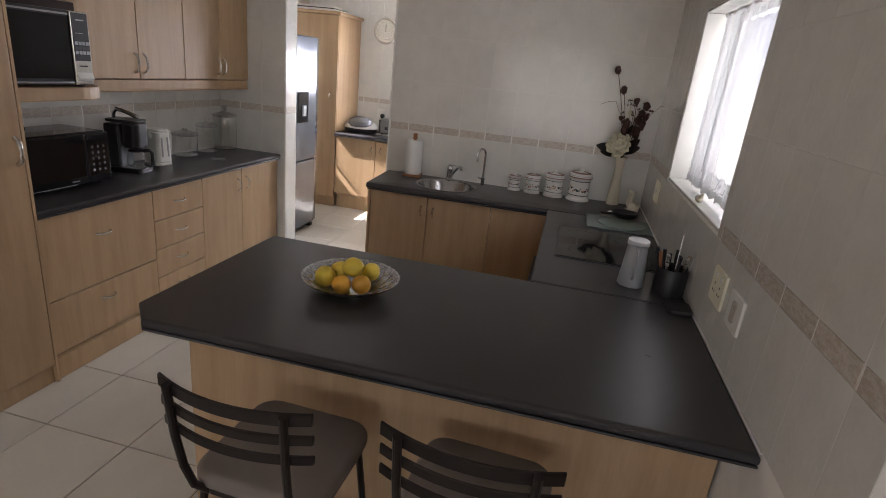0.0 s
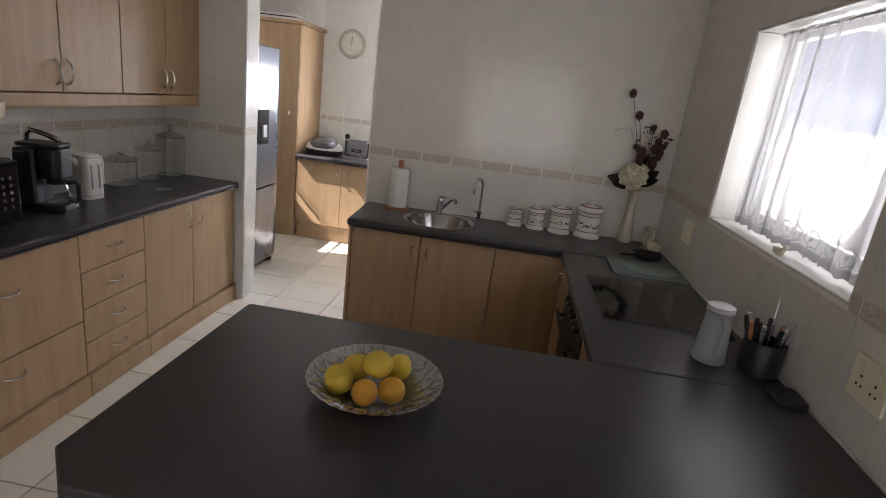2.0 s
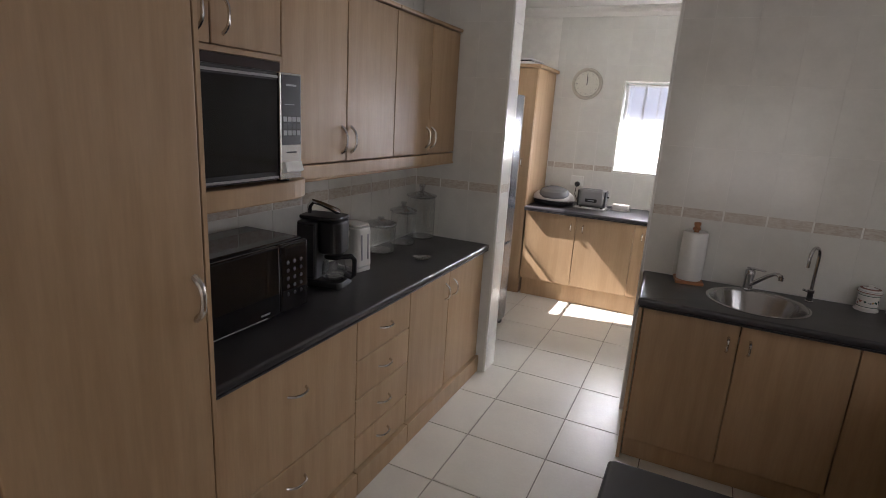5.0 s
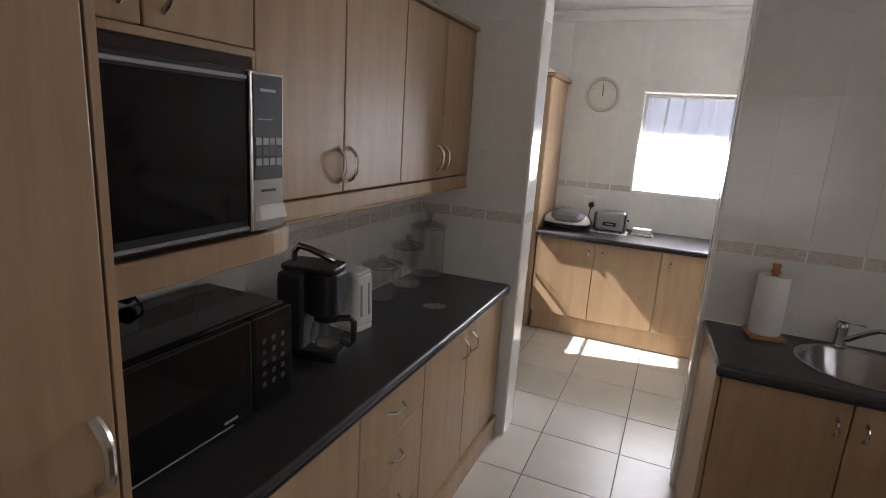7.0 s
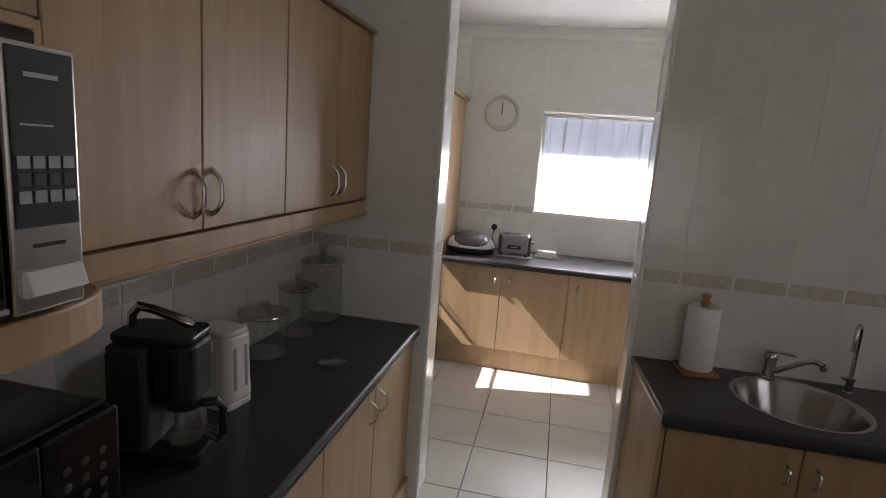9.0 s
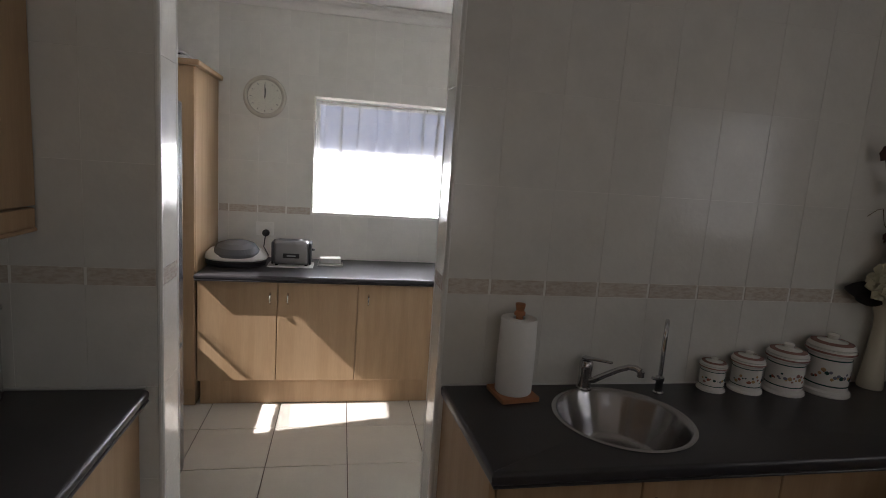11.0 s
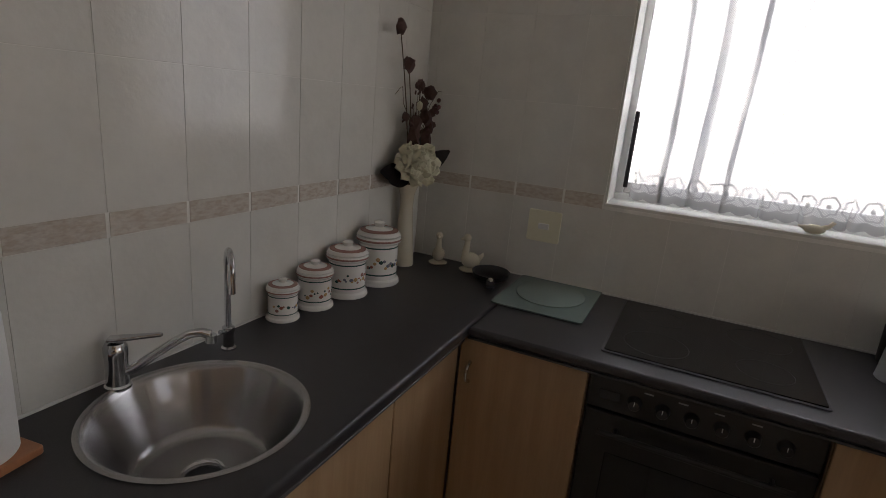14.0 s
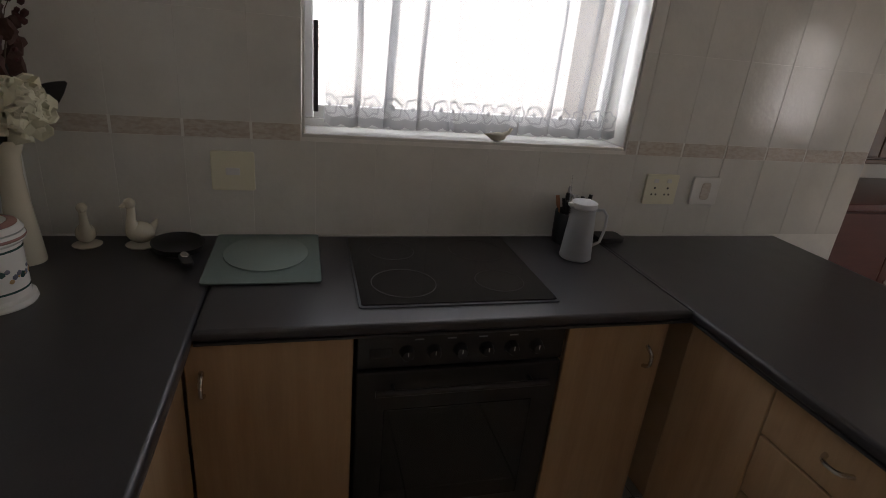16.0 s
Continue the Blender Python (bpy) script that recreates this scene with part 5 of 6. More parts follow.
def fruit_bowl():
    t = thing("fruit_bowl", "cut crystal bowl holding lemons and oranges", "bowl", (-0.680, 1.289, W), turn=12)
    inner = [(0.0, 0.009), (0.055, 0.008), (0.075, 0.012), (0.11, 0.026), (0.145, 0.044), (0.170, 0.064)]
    outer = [(0.176 - 0.118 * k / 8, 0.064 - 0.064 * (k / 8) ** 0.8) for k in range(1, 9)]
    prof = inner + [(0.1765, 0.0655)] + outer + [(0.05, 0.0), (0.0, 0.0)]
    n = len(inner)
    cut = lambda a, j: 1.0 if j < n - 1 else 1 + 0.04 * abs(math.cos(16 * a + (math.pi / 2 if j % 2 else 0))) * (1.0 if j > n else 0.5)
    part("crystal", lathe(prof, 128, ripple=cut), CUT_GLASS, t, "clear cut crystal", smooth=False)

    def diamond(a, r, z, along, across, thick, skew):
        """One wheel-cut facet: a flat four-sided gem lying in the slope of the bowl."""
        bm = bmesh.new()
        v = [bm.verts.new(c) for c in ((along, 0, 0), (0, across, 0), (-along, 0, 0), (0, -across, 0), (0, 0, thick), (0, 0, -thick))]
        for k in range(4):
            bm.faces.new((v[k], v[(k + 1) % 4], v[4]))
            bm.faces.new((v[(k + 1) % 4], v[k], v[5]))
        m = Matrix.Rotation(a, 4, "Z") @ Matrix.Translation((r, 0, z)) @ Matrix.Rotation(radians(-30), 4, "Y") @ Matrix.Rotation(radians(skew), 4, "Z")
        part("cut_facet", moved(bm, m), CUT_GLASS, t, smooth=False)

    for i in range(18):
        a = 2 * math.pi * i / 18
        diamond(a, 0.113, 0.030, 0.024, 0.012, 0.006, 0)
        for skew in (-34, 34):
            diamond(a + (0.09 if skew > 0 else -0.09), 0.147, 0.049, 0.021, 0.0055, 0.006, skew)
        for off in (-0.10, 0.0, 0.10):
            diamond(a + 0.175 + off, 0.166, 0.060, 0.011, 0.003, 0.004, off * 120)
    return t


fruit_bowl()


def fruit(x, y, z, r, mat, name, label, long=1.12, turn=0, tip=0):
    bm = bmesh.new()
    bmesh.ops.create_uvsphere(bm, u_segments=28, v_segments=18, radius=r)
    for v in bm.verts:
        v.co += v.co * 0.035 * noise.noise(v.co * 30 + Vector((x, y, z)) * 10)
        if long > 1.05 and abs(v.co.z) > 0.85 * r:
            v.co.z *= 1.07
        v.co.z *= long
    t = thing(name, label, "fruit", (x, y, z), group="fruit in the crystal bowl")
    t.matrix_basis = pose(x, y, z, 70 + tip, 0, turn)
    part("skin", bm, mat, t)
    part("stalk_end", moved(lathe([(0, 0.0), (0.0035, 0.0), (0.0025, 0.002), (0, 0.003)], 8), Matrix.Translation((0, 0, r * long * 1.04))), mat, t)


Z0 = W + 0.045
fruit(-0.770, 1.262, Z0 + 0.008, 0.039, LEMON, "lemon", "ripe yellow lemon in the crystal bowl", 1.15, 30)
fruit(-0.742, 1.333, Z0 + 0.010, 0.036, LEMON, "lemon", "ripe yellow lemon in the crystal bowl", 1.12, 100)
fruit(-0.634, 1.366, Z0 + 0.012, 0.034, LEMON, "lemon", "ripe yellow lemon in the crystal bowl", 1.12, 160)
fruit(-0.680, 1.302, Z0 + 0.046, 0.037, LEMON, "lemon", "yellow lemon on top of the fruit", 1.1, 70)
fruit(-0.692, 1.230, Z0 + 0.002, 0.034, ORANGE, "orange", "small ripe orange in the crystal bowl", 1.0, 10)
fruit(-0.629, 1.261, Z0 + 0.002, 0.035, ORANGE, "orange", "small ripe orange in the crystal bowl", 1.0, 50)


def wall_plate(name, y, z, w, h, mat, label, kind):
    """A switch or socket plate on the east wall."""
    t = thing(name, label, kind, (XR, y, z))
    m = Matrix.Rotation(radians(-90), 4, "Y")
    part("plate", moved(slab_outline(round_rect(-h / 2, h / 2, -w / 2, w / 2, 0.008), 0.0, 0.010, 0.003, 2), m), mat, t)
    return t, m


t, m = wall_plate("isolator_switch", 3.080, 1.127, 0.135, 0.130, IVORY, "ivory stove isolator switch plate on the tiles", "switch")
part("rocker", moved(slab_outline(round_rect(-0.012, 0.012, -0.022, 0.022, 0.003), 0.010, 0.016, 0.002, 2), m), WHITE, t)
t, m = wall_plate("wall_socket", 1.460, 1.100, 0.150, 0.124, IVORY, "ivory double wall socket on the tiles", "socket")
for dy in (-0.03, 0.03):
    part("rocker", moved(slab_outline(round_rect(0.028, 0.044, dy - 0.010, dy + 0.010, 0.002), 0.010, 0.014, 0.001, 1), m), WHITE, t)
    for dz, r in ((0.006, 0.0045), (-0.02, 0.004)):
        for k in (-1, 1) if dz < 0 else (0,):
            part("pin_hole", moved(lathe([(0, 0.0102), (r, 0.0102), (r, 0.0108), (0, 0.0108)], 12), m @ Matrix.Translation((dz, dy + 0.010 * k, 0))), BLACK, t)
t, m = wall_plate("phone_point", 1.248, 1.098, 0.130, 0.116, WHITE, "white framed socket plate with a beige insert", "socket")
part("insert", moved(slab_outline(round_rect(-0.036, 0.036, -0.022, 0.022, 0.014), 0.010, 0.0125, 0.001, 1), m), DADO, t)


def sill_bird():
    bm = bmesh.new()
    bmesh.ops.create_uvsphere(bm, u_segments=16, v_segments=10, radius=1, matrix=Matrix.Translation((0, 0, 0.022)) @ Matrix.Diagonal((0.045, 0.022, 0.022, 1)))
    bm = tube([(-0.03, 0, 0.03), (-0.055, 0, 0.045), (-0.065, 0, 0.06), (-0.075, 0, 0.06)], [0.014, 0.010, 0.010, 0.003], 10, bm)
    bm = tube([(0.035, 0, 0.026), (0.065, 0, 0.03)], [0.012, 0.003], 8, bm)
    ob = part("bird_ornament", moved(bm, Matrix.Scale(0.75, 4)), VASE)
    ob.matrix_basis = pose(XR + 0.030, 2.17, WIN[2] + 0.012, 0, 0, 90)
    tagged(ob, "small brown bird ornament on the window sill", "ornament")


sill_bird()

# ---- on the west worktop ----


def shelf_microwave():
    UP = Matrix.Translation((-0.008, 0.006, 0.018))
    s0 = block("microwave_oven", "older microwave with a dark door in the wall niche", "microwave", (-2.6, 1.71, 1.446))

    def s(pname, bm, mat, lab="", parent=None):
        return s0(pname, moved(bm, UP), mat, lab, parent)

    s("body", box(-2.80, -2.425, 1.475, 1.945, 1.440, 1.785, 0.004), DARK_GREY)
    d = s("door", box(-2.423, -2.404, 1.478, 1.838, 1.442, 1.783, 0.004, 2), BLACK)
    s("door_glass", box(-2.4035, -2.4005, 1.488, 1.832, 1.470, 1.757, 0.001), BLACK_GLOSS, "dark glass door", d)
    for z in (1.452, 1.767):
        s("trim_strip", box(-2.4035, -2.398, 1.480, 1.836, z - 0.004, z + 0.004, 0.002), GREY, "silver trim strip", d)
    p = s("control_panel", box(-2.423, -2.396, 1.841, 1.943, 1.442, 1.783, 0.004, 2), SATIN)
    s("display", box(-2.3958, -2.3945, 1.848, 1.937, 1.555, 1.776, 0.001), BLACK, "", p)
    for i in range(4):
        for j in range(3):
            s("key", box(-2.3944, -2.3932, 1.853 + 0.021 * i, 1.870 + 0.021 * i, 1.630 - 0.022 * j, 1.646 - 0.022 * j, 0.0005), GREY if j != 1 else DARK_GREY, "", p)
    s("printed_line", box(-2.3944, -2.3938, 1.86, 1.905, 1.683, 1.6855), GREY, "", p)
    s("printed_line", box(-2.3944, -2.3938, 1.868, 1.915, 1.742, 1.748), GREY, "", p)
    s("door_button", moved(box(-0.010, 0.010, -0.042, 0.042, -0.017, 0.017, 0.003, 2), Matrix.Translation((-2.393, 1.893, 1.482)) @ Matrix.Rotation(radians(-18), 4, "Y")), WHITE, "pale push button", p)
    s("printed_line", box(-2.3955, -2.3945, 1.870, 1.915, 1.528, 1.533), BLACK, "", p)
    for y in (1.51, 1.91):
        for x in (-2.75, -2.45):
            s("foot", box(x - 0.015, x + 0.015, y - 0.015, y + 0.015, 1.428, 1.441), BLACK)


shelf_microwave()


def counter_microwave():
    s = block("microwave_oven", "glossy black microwave standing on the worktop", "microwave", (-2.68, 1.83, W))
    s("body", box(-2.86, -2.555, 1.52, 2.135, W + 0.012, 1.195, 0.012, 3), BLACK_GLOSS)
    d = s("door", moved(box(-0.012, 0.012, -0.225, 0.225, -0.136, 0.136, 0.008, 3), Matrix.Translation((-2.541, 1.748, 1.053))), BLACK_GLOSS)
    p = s("control_panel", box(-2.553, -2.529, 1.976, 2.132, 0.917, 1.189, 0.008, 3), BLACK_GLOSS)
    for i in range(3):
        for j in range(5):
            s("key", moved(lathe([(0, 0.002), (0.007, 0.002), (0.0085, 0.0), (0, 0.0)], 12), Matrix.Translation((-2.529, 2.015 + 0.037 * i, 1.115 - 0.032 * j)) @ Matrix.Rotation(radians(90), 4, "Y")), DARK_GREY, "", p)
    s("display", box(-2.5288, -2.5275, 2.0, 2.11, 1.142, 1.170, 0.001), BLACK_GLOSS, "", p)
    s("maker_plate", box(-2.5288, -2.5280, 1.87, 1.915, 0.938, 0.945), GREY, "small silver plate", d)
    s("trim_strip", box(-2.5290, -2.5272, 1.545, 1.90, 0.9225, 0.9265), GREY, "thin silver trim", d)
    for y in (1.56, 2.09):
        for x in (-2.82, -2.59):
            s("foot", box(x - 0.012, x + 0.012, y - 0.012, y + 0.012, W, W + 0.013), BLACK)


counter_microwave()


COFFEE_SIDE = material("dull_dark_steel", (0.12, 0.12, 0.125), 0.35, 0.7, vary=0.05, scale=10)


def coffee_machine():
    t = thing("coffee_machine", "black filter coffee machine with a glass carafe", "coffee machine", (-2.66, 2.42, W), turn=12)
    t.scale = (0.88, 0.88, 0.95)
    part("base", slab_outline(round_rect(-0.13, 0.12, -0.085, 0.085, 0.025), 0.0, 0.035, 0.006, 2), BLACK, t)
    part("tank", slab_outline(round_rect(-0.13, -0.02, -0.085, 0.085, 0.02), 0.036, 0.315, 0.006, 2), DARK_GREY, t)
    part("side_plate", box(-0.122, -0.03, -0.0885, -0.0855, 0.05, 0.30, 0.001), COFFEE_SIDE, t, "dull dark steel side plate")
    head = part("filter_head", slab_outline(round_rect(-0.019, 0.105, -0.080, 0.080, 0.045), 0.165, 0.325, 0.012, 3), BLACK, t)
    part("lid", slab_outline(round_rect(-0.125, 0.10, -0.082, 0.082, 0.035), 0.327, 0.345, 0.006, 2), BLACK, t)
    part("lid_lever", tube([(-0.10, 0.0, 0.342), (-0.095, 0, 0.380), (-0.075, 0, 0.402), (-0.035, 0, 0.396), (0.02, 0, 0.380), (0.06, 0, 0.366), (0.078, 0, 0.360)], [0.013, 0.013, 0.013, 0.012, 0.013, 0.015, 0.008], 12), CHROME, t, "chrome lever")
    carafe = part("carafe", moved(lathe([(0.0, 0.0), (0.055, 0.0), (0.064, 0.012), (0.066, 0.045), (0.056, 0.085), (0.050, 0.10), (0.047, 0.10), (0.053, 0.083), (0.063, 0.044), (0.060, 0.014), (0.0, 0.004)], 32), Matrix.Translation((0.045, 0, 0.037))), THIN, t, "empty glass carafe")
    part("carafe_rim", moved(lathe([(0.0, 0.1), (0.051, 0.1), (0.053, 0.108), (0.045, 0.118), (0.0, 0.12)], 28), Matrix.Translation((0.045, 0, 0.037))), BLACK, t)
    part("carafe_handle", tube([(0.095, 0.0, 0.145), (0.14, 0.005, 0.152), (0.156, 0.006, 0.135), (0.156, 0.006, 0.060), (0.140, 0.005, 0.045), (0.105, 0.0, 0.06)], 0.0125, 10), BLACK, t)


coffee_machine()


def kettle():
    t = thing("electric_kettle", "white plastic jug kettle with slotted water gauge", "kettle", (-2.70, 2.70, W), turn=-8)
    part("base", slab_outline(round_rect(-0.075, 0.075, -0.06, 0.06, 0.03), 0.0, 0.02, 0.004, 2), WHITE, t)
    bm = slab_outline(round_rect(-0.075, 0.075, -0.06, 0.06, 0.028), 0.021, 0.225, 0.008, 2)
    for v in bm.verts:
        k = 1 - 0.10 * (v.co.z - 0.02) / 0.2
        v.co.x, v.co.y = v.co.x * k, v.co.y * k
    part("jug", bm, WHITE, t)
    part("lid", slab_outline(round_rect(-0.064, 0.064, -0.052, 0.052, 0.026), 0.226, 0.242, 0.006, 2), WHITE, t)
    for y in (-0.022, 0.024):
        part("water_gauge", moved(box(-0.0015, 0.0015, -0.006, 0.006, -0.065, 0.065, 0.001), Matrix.Translation((0.0715, y, 0.125)) @ Matrix.Rotation(radians(-2.2), 4, "Y")), GREY, t, "grey water gauge slot")
    part("kettle_handle", tube([(0.0, 0.055, 0.215), (0.0, 0.098, 0.212), (0.0, 0.108, 0.18), (0.0, 0.104, 0.09), (0.0, 0.062, 0.055)], 0.011, 10), WHITE, t)
    part("spout", tube([(0.0, -0.045, 0.19), (0.0, -0.075, 0.222)], [0.022, 0.012], 12), WHITE, t)


kettle()


def glass_jar(x, y, r, h, label):
    t = thing("glass_jar", label, "jar", (x, y, W), group="glass jars on the worktop")
    b = h * 0.76
    part("jar", lathe([(r * 0.93, 0.0), (r * 0.98, 0.004), (r, 0.012), (r, b * 0.90), (r * 0.985, b * 0.97), (r * 0.96, b - 0.004)], 40), JAR_GLASS, t)
    part("jar_base", lathe([(0.0, 0.0), (r * 0.92, 0.0), (r * 0.95, 0.004), (r * 0.92, 0.009), (0.0, 0.007)], 40), CUT_GLASS, t, "thick glass base")
    part("jar_rim", lathe([(r * 0.93, b - 0.005), (r * 0.97, b - 0.003), (r * 0.97, b), (r * 0.93, b + 0.001), (r * 0.93, b - 0.005)], 40), CUT_GLASS, t, "thick glass rim")
    part("lid", lathe([(0.0, b + 0.002), (r * 1.05, b + 0.002), (r * 1.10, b + 0.006), (r * 1.08, b + 0.013), (r * 0.6, b + 0.026), (r * 0.2, b + 0.036), (r * 0.14, b + 0.042), (r * 0.24, h - 0.010), (r * 0.2, h), (0.0, h)], 40), CUT_GLASS, t, "heavy glass lid with a knob")


glass_jar(-2.785, 3.085, 0.088, 0.205, "short wide clear glass jar with a knobbed lid")
glass_jar(-2.775, 3.33, 0.077, 0.265, "medium clear glass jar with a knobbed lid")
glass_jar(-2.777, 3.567, 0.091, 0.352, "tall clear glass jar with a knobbed lid")

t = thing("glass_dish", "small oval clear glass dish lying on the worktop", "dish", (-2.50, 3.075, W), turn=35)
part("dish", lathe([(0.0, 0.001), (0.05, 0.001), (0.062, 0.010), (0.066, 0.016), (0.062, 0.016), (0.048, 0.005), (0.0, 0.004)], 36, ripple=lambda a, j: 0.8 - 0.4 * math.sin(a) ** 2), JAR_GLASS, t)

# socket and plugs behind the microwave
t = thing("wall_socket", "white wall socket with two black plugs", "socket", (XL, 1.83, 1.235))
mx = Matrix.Rotation(radians(90), 4, "Y")
part("plate", moved(slab_outline(round_rect(-0.045, 0.045, -0.075, 0.075, 0.008), 0.0, 0.010, 0.003, 2), mx), WHITE, t)
for dy in (-0.035, 0.035):
    part("plug", moved(lathe([(0, 0.011), (0.022, 0.011), (0.022, 0.03), (0.010, 0.045), (0.005, 0.055), (0, 0.055)], 18), Matrix.Translation((0, dy, -0.012)) @ mx), BLACK, t)
    part("cord", tube([(0.055, dy, -0.012), (0.08, dy, -0.03), (0.075, dy * 1.3, -0.08), (0.03, dy * 2, -0.2)], 0.004, 8), BLACK, t)

# ---- scullery things ----
TOASTER_STEEL = material("dull_toaster_steel", (0.30, 0.29, 0.29), 0.38, 1.0, vary=0.06, scale=20)
SMOKED = material("smoked_grey_plastic", (0.16, 0.16, 0.165), 0.15, vary=0.1, scale=10)


def dome_grill():
    t = thing("electric_grill", "white domed electric grill with a grey smoked lid", "grill", (-2.43, 5.72, W))
    el = lambda a, j: 1 - 0.28 * math.sin(a) ** 2
    part("base", lathe([(0.0, 0.0), (0.17, 0.0), (0.195, 0.012), (0.20, 0.035), (0.19, 0.045), (0.0, 0.045)], 48, ripple=el), BLACK, t)
    part("rim", lathe([(0.0, 0.046), (0.195, 0.046), (0.205, 0.055), (0.195, 0.085), (0.165, 0.115), (0.12, 0.135), (0.0, 0.138)], 48, ripple=el), WHITE, t)
    part("smoked_lid", moved(lathe([(0.0, 0.0), (0.150, 0.0), (0.148, 0.02), (0.125, 0.055), (0.08, 0.075), (0.0, 0.083)], 40, ripple=el), Matrix.Translation((0.01, -0.045, 0.095)) @ Matrix.Rotation(radians(14), 4, "X")), SMOKED, t, "grey smoked plastic lid")


dome_grill()


def toaster():
    t = thing("toaster", "brushed steel two slice toaster on a small mat", "toaster", (-2.065, 5.77, W))
    part("mat", slab_outline(round_rect(-0.16, 0.15, -0.10, 0.10, 0.01), 0.0, 0.006, 0.001, 1), WHITE, t)
    part("body", box(-0.12, 0.12, -0.075, 0.075, 0.014, 0.180, 0.022, 4), TOASTER_STEEL, t)
    part("end_cap", box(0.118, 0.135, -0.07, 0.07, 0.016, 0.172, 0.008, 2), DARK_GREY, t)
    part("end_cap", box(-0.135, -0.118, -0.07, 0.07, 0.016, 0.172, 0.008, 2), DARK_GREY, t)
    part("window", box(-0.055, 0.055, -0.0785, -0.0745, 0.062, 0.095, 0.003), BLACK, t, "dark badge panel")
    part("maker_mark", box(-0.03, 0.03, -0.0795, -0.0787, 0.074, 0.083), GREY, t)
    part("lever", box(0.134, 0.155, -0.014, 0.014, 0.11, 0.125, 0.003, 2), BLACK, t)
    for y in (-0.028, 0.028):
        part("slot", box(-0.09, 0.09, y - 0.012, y + 0.012, 0.1795, 0.1812), BLACK, t)
    for x in (-0.1, 0.1):
        part("foot", box(x - 0.01, x + 0.01, -0.06, 0.06, 0.006, 0.015), BLACK, t)


toaster()
t = thing("butter_dish", "small white lidded butter dish", "butter dish", (-1.80, 5.82, W))
part("dish", slab_outline(round_rect(-0.09, 0.09, -0.055, 0.055, 0.015), 0.0, 0.014, 0.003, 2), CERAMIC, t)
part("lid", slab_outline(round_rect(-0.078, 0.078, -0.045, 0.045, 0.015), 0.015, 0.058, 0.008, 2), CERAMIC, t)


def wall_clock():
    t = thing("wall_clock", "round pale wall clock on the scullery wall", "clock", (-2.305, YF, 2.068))
    r90 = Matrix.Rotation(radians(90), 4, "X")
    part("rim", moved(lathe([(0.0, 0.0), (0.145, 0.0), (0.150, 0.012), (0.146, 0.030), (0.134, 0.038), (0.122, 0.030), (0.118, 0.016), (0.0, 0.016)], 56), r90), CLOCK_RIM, t)
    part("face", moved(lathe([(0.0, 0.0185), (0.117, 0.0185), (0.117, 0.0165)], 56), r90), CLOCK_FACE, t)
    for i in range(12):
        a = math.pi * i / 6
        part("hour_mark", moved(box(-0.002, 0.002, 0.092, 0.104, 0.0186, 0.0192), r90 @ Matrix.Rotation(a, 4, "Z")), DARK_GREY, t)
    for a, l, w in ((-2, 0.062, 0.0042), (1, 0.088, 0.0028)):
        part("hand", moved(box(-w, w, -0.012, l, 0.0205, 0.0218), r90 @ Matrix.Rotation(radians(a), 4, "Z")), BLACK, t)
    part("cover_glass", moved(lathe([(0.0, 0.031), (0.121, 0.029), (0.121, 0.0275), (0.0, 0.0295)], 48), r90), THIN, t)


wall_clock()
t = thing("wall_socket", "white scullery wall socket with a black plug", "socket", (-2.29, YF, 1.115))
r90 = Matrix.Rotation(radians(90), 4, "X")
part("plate", moved(slab_outline(round_rect(-0.065, 0.065, -0.05, 0.05, 0.008), 0.0, 0.010, 0.003, 2), r90), WHITE, t)
part("plug", moved(lathe([(0, 0.011), (0.026, 0.011), (0.026, 0.035), (0.012, 0.05), (0, 0.052)], 18), Matrix.Translation((0.01, 0, -0.03)) @ r90), BLACK, t)
part("cord", tube([(0.01, -0.05, -0.03), (0.01, -0.065, -0.06), (0.0, -0.05, -0.13), (0.04, -0.06, -0.2)], 0.004, 8), BLACK, t)

t = thing("folded_linen", "stack of folded white cloths and a dark tray on the cupboard", "linen", (-2.93, 5.64, 2.185))
part("cloth", slab_outline(round_rect(-0.24, 0.26, -0.22, 0.22, 0.03), 0.0, 0.022, 0.008, 2), PAPER, t)
part("tray", slab_outline(round_rect(-0.22, 0.22, -0.20, 0.20, 0.03), 0.023, 0.034, 0.003, 2), BLACK, t, "dark tray")
part("cloth", slab_outline(round_rect(-0.23, 0.24, -0.21, 0.20, 0.03), 0.035, 0.050, 0.006, 2), PAPER, t)

# ---- bar stools ----


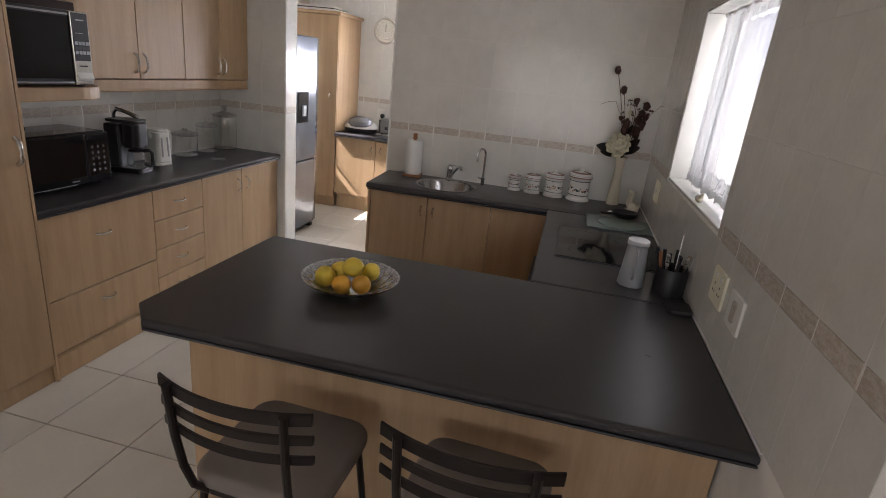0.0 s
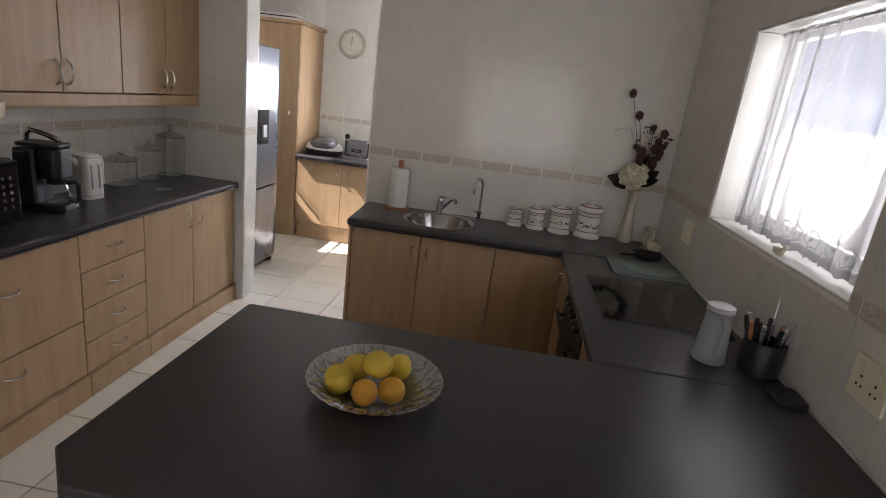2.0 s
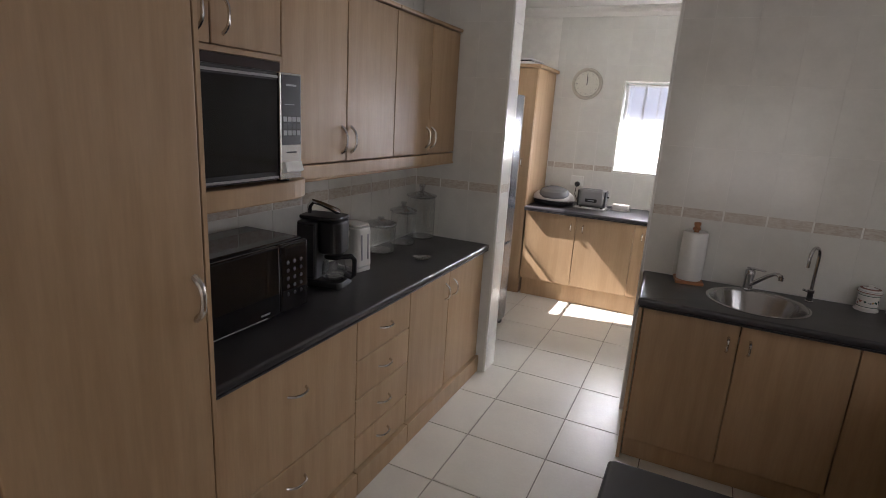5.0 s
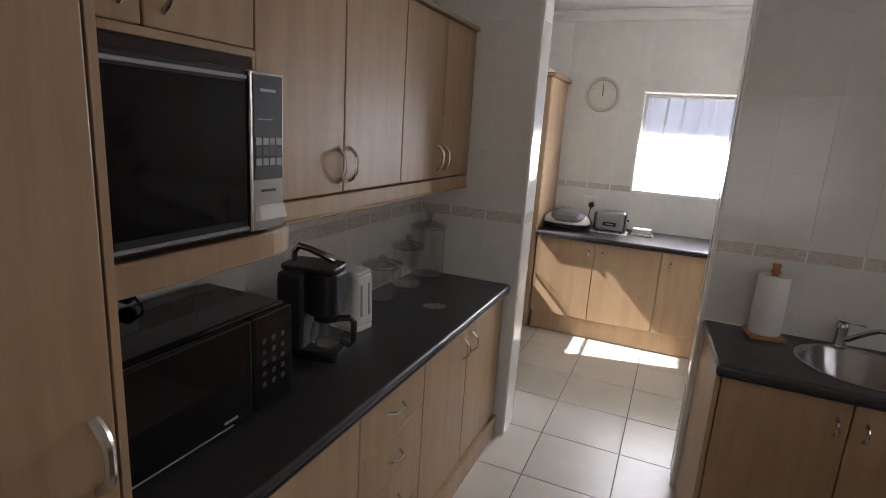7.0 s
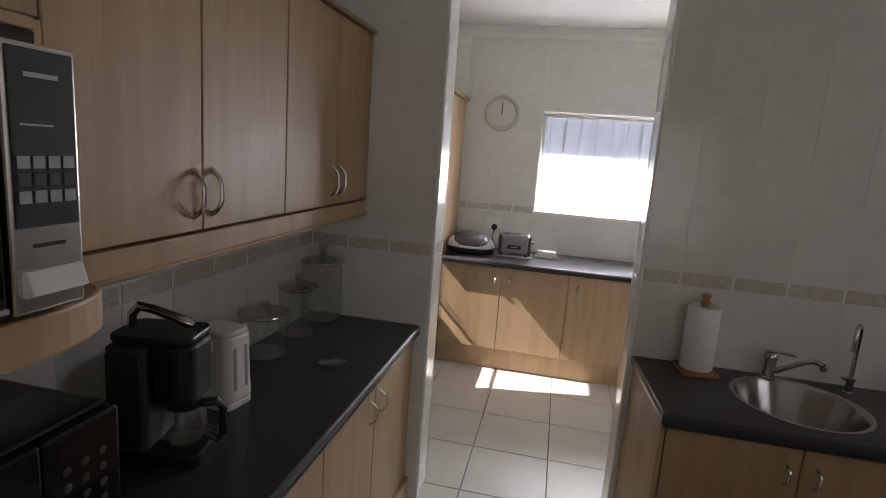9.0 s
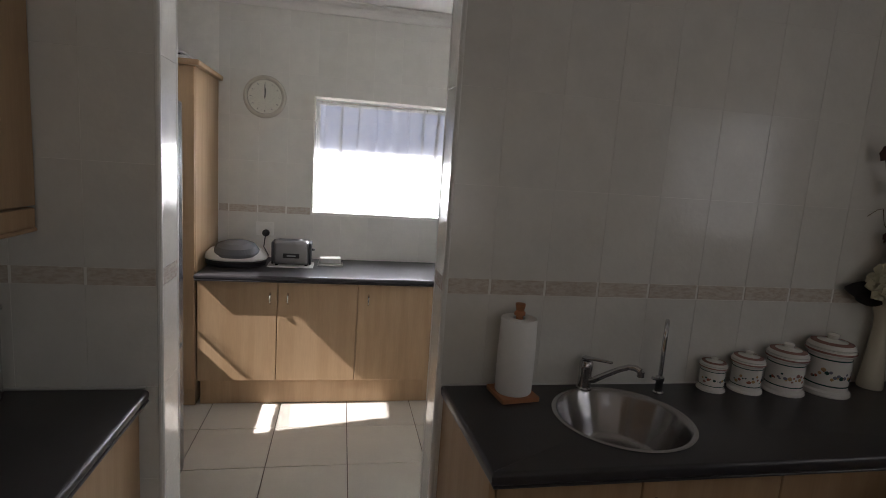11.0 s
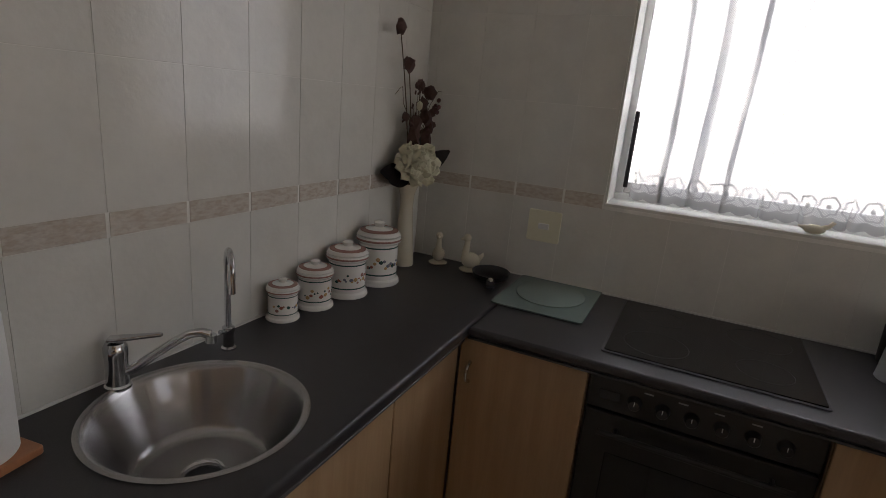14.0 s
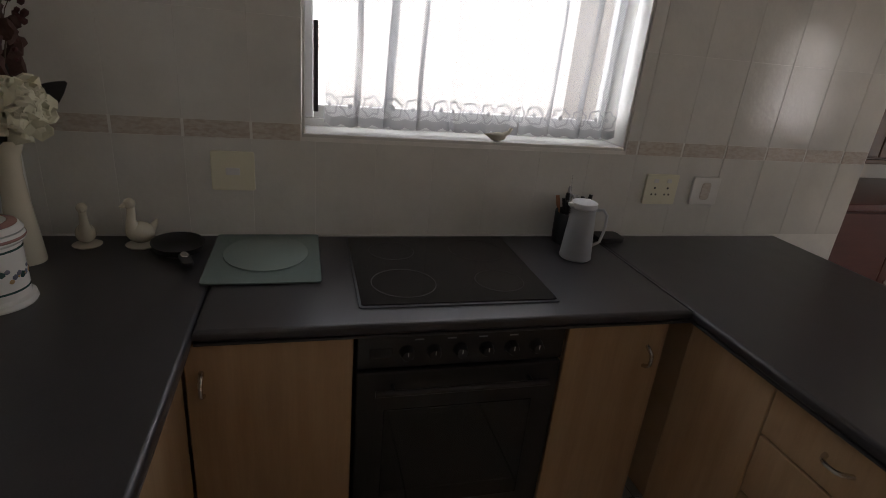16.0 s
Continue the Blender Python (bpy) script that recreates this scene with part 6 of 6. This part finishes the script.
def bar_stool():
    t = thing("bar_stool", "dark bronze metal bar stool with a padded taupe seat", "bar stool", (0, 0, 0), group="bar stools at the breakfast bar")
    seat = slab_outline(round_rect(-0.19, 0.19, -0.18, 0.19, 0.07), 0.618, 0.668, 0.02, 4)
    for v in seat.verts:
        if v.co.z > 0.65:
            v.co.z += 0.012 * max(0, 1 - (v.co.x / 0.19) ** 2) * max(0, 1 - (v.co.y / 0.19) ** 2)
    part("seat", seat, SEAT_FABRIC, t, "padded taupe fabric seat")
    part("seat_frame", slab_outline(round_rect(-0.18, 0.18, -0.17, 0.18, 0.06), 0.600, 0.617, 0.004, 2), CHAIR_METAL, t)
    for sx in (-1, 1):
        part("back_post", tube([(sx * 0.135, -0.16, 0.605), (sx * 0.14, -0.205, 0.66), (sx * 0.143, -0.232, 0.74), (sx * 0.146, -0.25, 0.84), (sx * 0.148, -0.265, 0.985)], 0.0105, 10), CHAIR_METAL, t)
        part("back_leg", tube([(sx * 0.15, -0.155, 0.60), (sx * 0.175, -0.19, 0.3), (sx * 0.195, -0.21, 0.0)], 0.011, 10), CHAIR_METAL, t)
        part("front_leg", tube([(sx * 0.15, 0.16, 0.60), (sx * 0.175, 0.185, 0.3), (sx * 0.195, 0.20, 0.0)], 0.011, 10), CHAIR_METAL, t)
    for z, dy, h in ((0.968, -0.262, 0.032), (0.910, -0.256, 0.025), (0.852, -0.250, 0.024)):
        n = 14
        bm = bmesh.new()
        rings = []
        for i in range(n + 1):
            x = -0.20 + 0.40 * i / n
            y = dy - 0.012 + 0.045 * (x / 0.20) ** 2
            rings.append([bm.verts.new((x, y - 0.005, z - h / 2)), bm.verts.new((x, y + 0.005, z - h / 2)), bm.verts.new((x, y + 0.005, z + h / 2)), bm.verts.new((x, y - 0.005, z + h / 2))])
        for a, b in zip(rings, rings[1:]):
            for k in range(4):
                bm.faces.new((a[k], a[(k + 1) % 4], b[(k + 1) % 4], b[k]))
        bm.faces.new(rings[0][::-1])
        bm.faces.new(rings[-1])
        bmesh.ops.recalc_face_normals(bm, faces=bm.faces)
        bmesh.ops.bevel(bm, geom=[e for e in bm.edges if e.calc_face_angle(0) > 1], offset=0.002, segments=1, affect="EDGES")
        part("back_rail", bm, CHAIR_METAL, t)
    ring = [(0.185 * math.cos(a), 0.195 * math.sin(a), 0.24) for a in [2 * math.pi * i / 32 for i in range(33)]]
    part("foot_ring", tube(ring, 0.008, 8), CHAIR_METAL, t)
    return t


stool = bar_stool()
stool.matrix_basis = pose(-0.614, 0.705, -0.0, 0, 0, -2)
copy_thing(stool, pose(-0.067, 0.72, 0, 0, 0, -3))

# ---- dining corner ----
s = block("sideboard", "dark red mahogany sideboard in the dining corner", "sideboard", (1.0, -0.15, 0))
s("top", box(0.70, 1.298, -1.02, 0.485, 0.985, 1.02, 0.008, 2), MAHOGANY)
s("body", box(0.72, 1.298, -1.0, 0.48, 0.07, 0.984), MAHOGANY)
for k in range(3):
    d = s("door", box(0.700, 0.719, -0.99 + 0.49 * k, -0.505 + 0.49 * k, 0.09, 0.975, 0.005, 2), MAHOGANY)
    s("door_knob", moved(lathe([(0, 0.02), (0.012, 0.02), (0.014, 0.012), (0.006, 0.0)], 14), Matrix.Translation((0.70, -0.55 + 0.49 * k, 0.6)) @ Matrix.Rotation(radians(-90), 4, "Y")), SATIN, "", d)
s("plinth", box(0.74, 1.29, -0.98, 0.47, 0.002, 0.069), MAHOGANY)
s.thing.location.y -= 0.05
s = block("display_cabinet", "dark brown wooden wall cabinet over the sideboard", "cabinet", (1.1, -0.15, 1.2))
s("body", box(0.95, 1.298, -1.0, 0.485, 1.20, 2.15), BROWN_WOOD)
s("cornice", box(0.92, 1.298, -1.03, 0.49, 2.152, 2.19, 0.008, 2), BROWN_WOOD)
for k in range(3):
    d = s("door", box(0.93, 0.949, -0.99 + 0.49 * k, -0.505 + 0.49 * k, 1.21, 2.14, 0.006, 2), BROWN_WOOD)
s("bottom_rail", box(0.925, 0.949, -1.0, 0.485, 1.175, 1.199, 0.004, 2), BROWN_WOOD)
s.thing.location.y -= 0.05
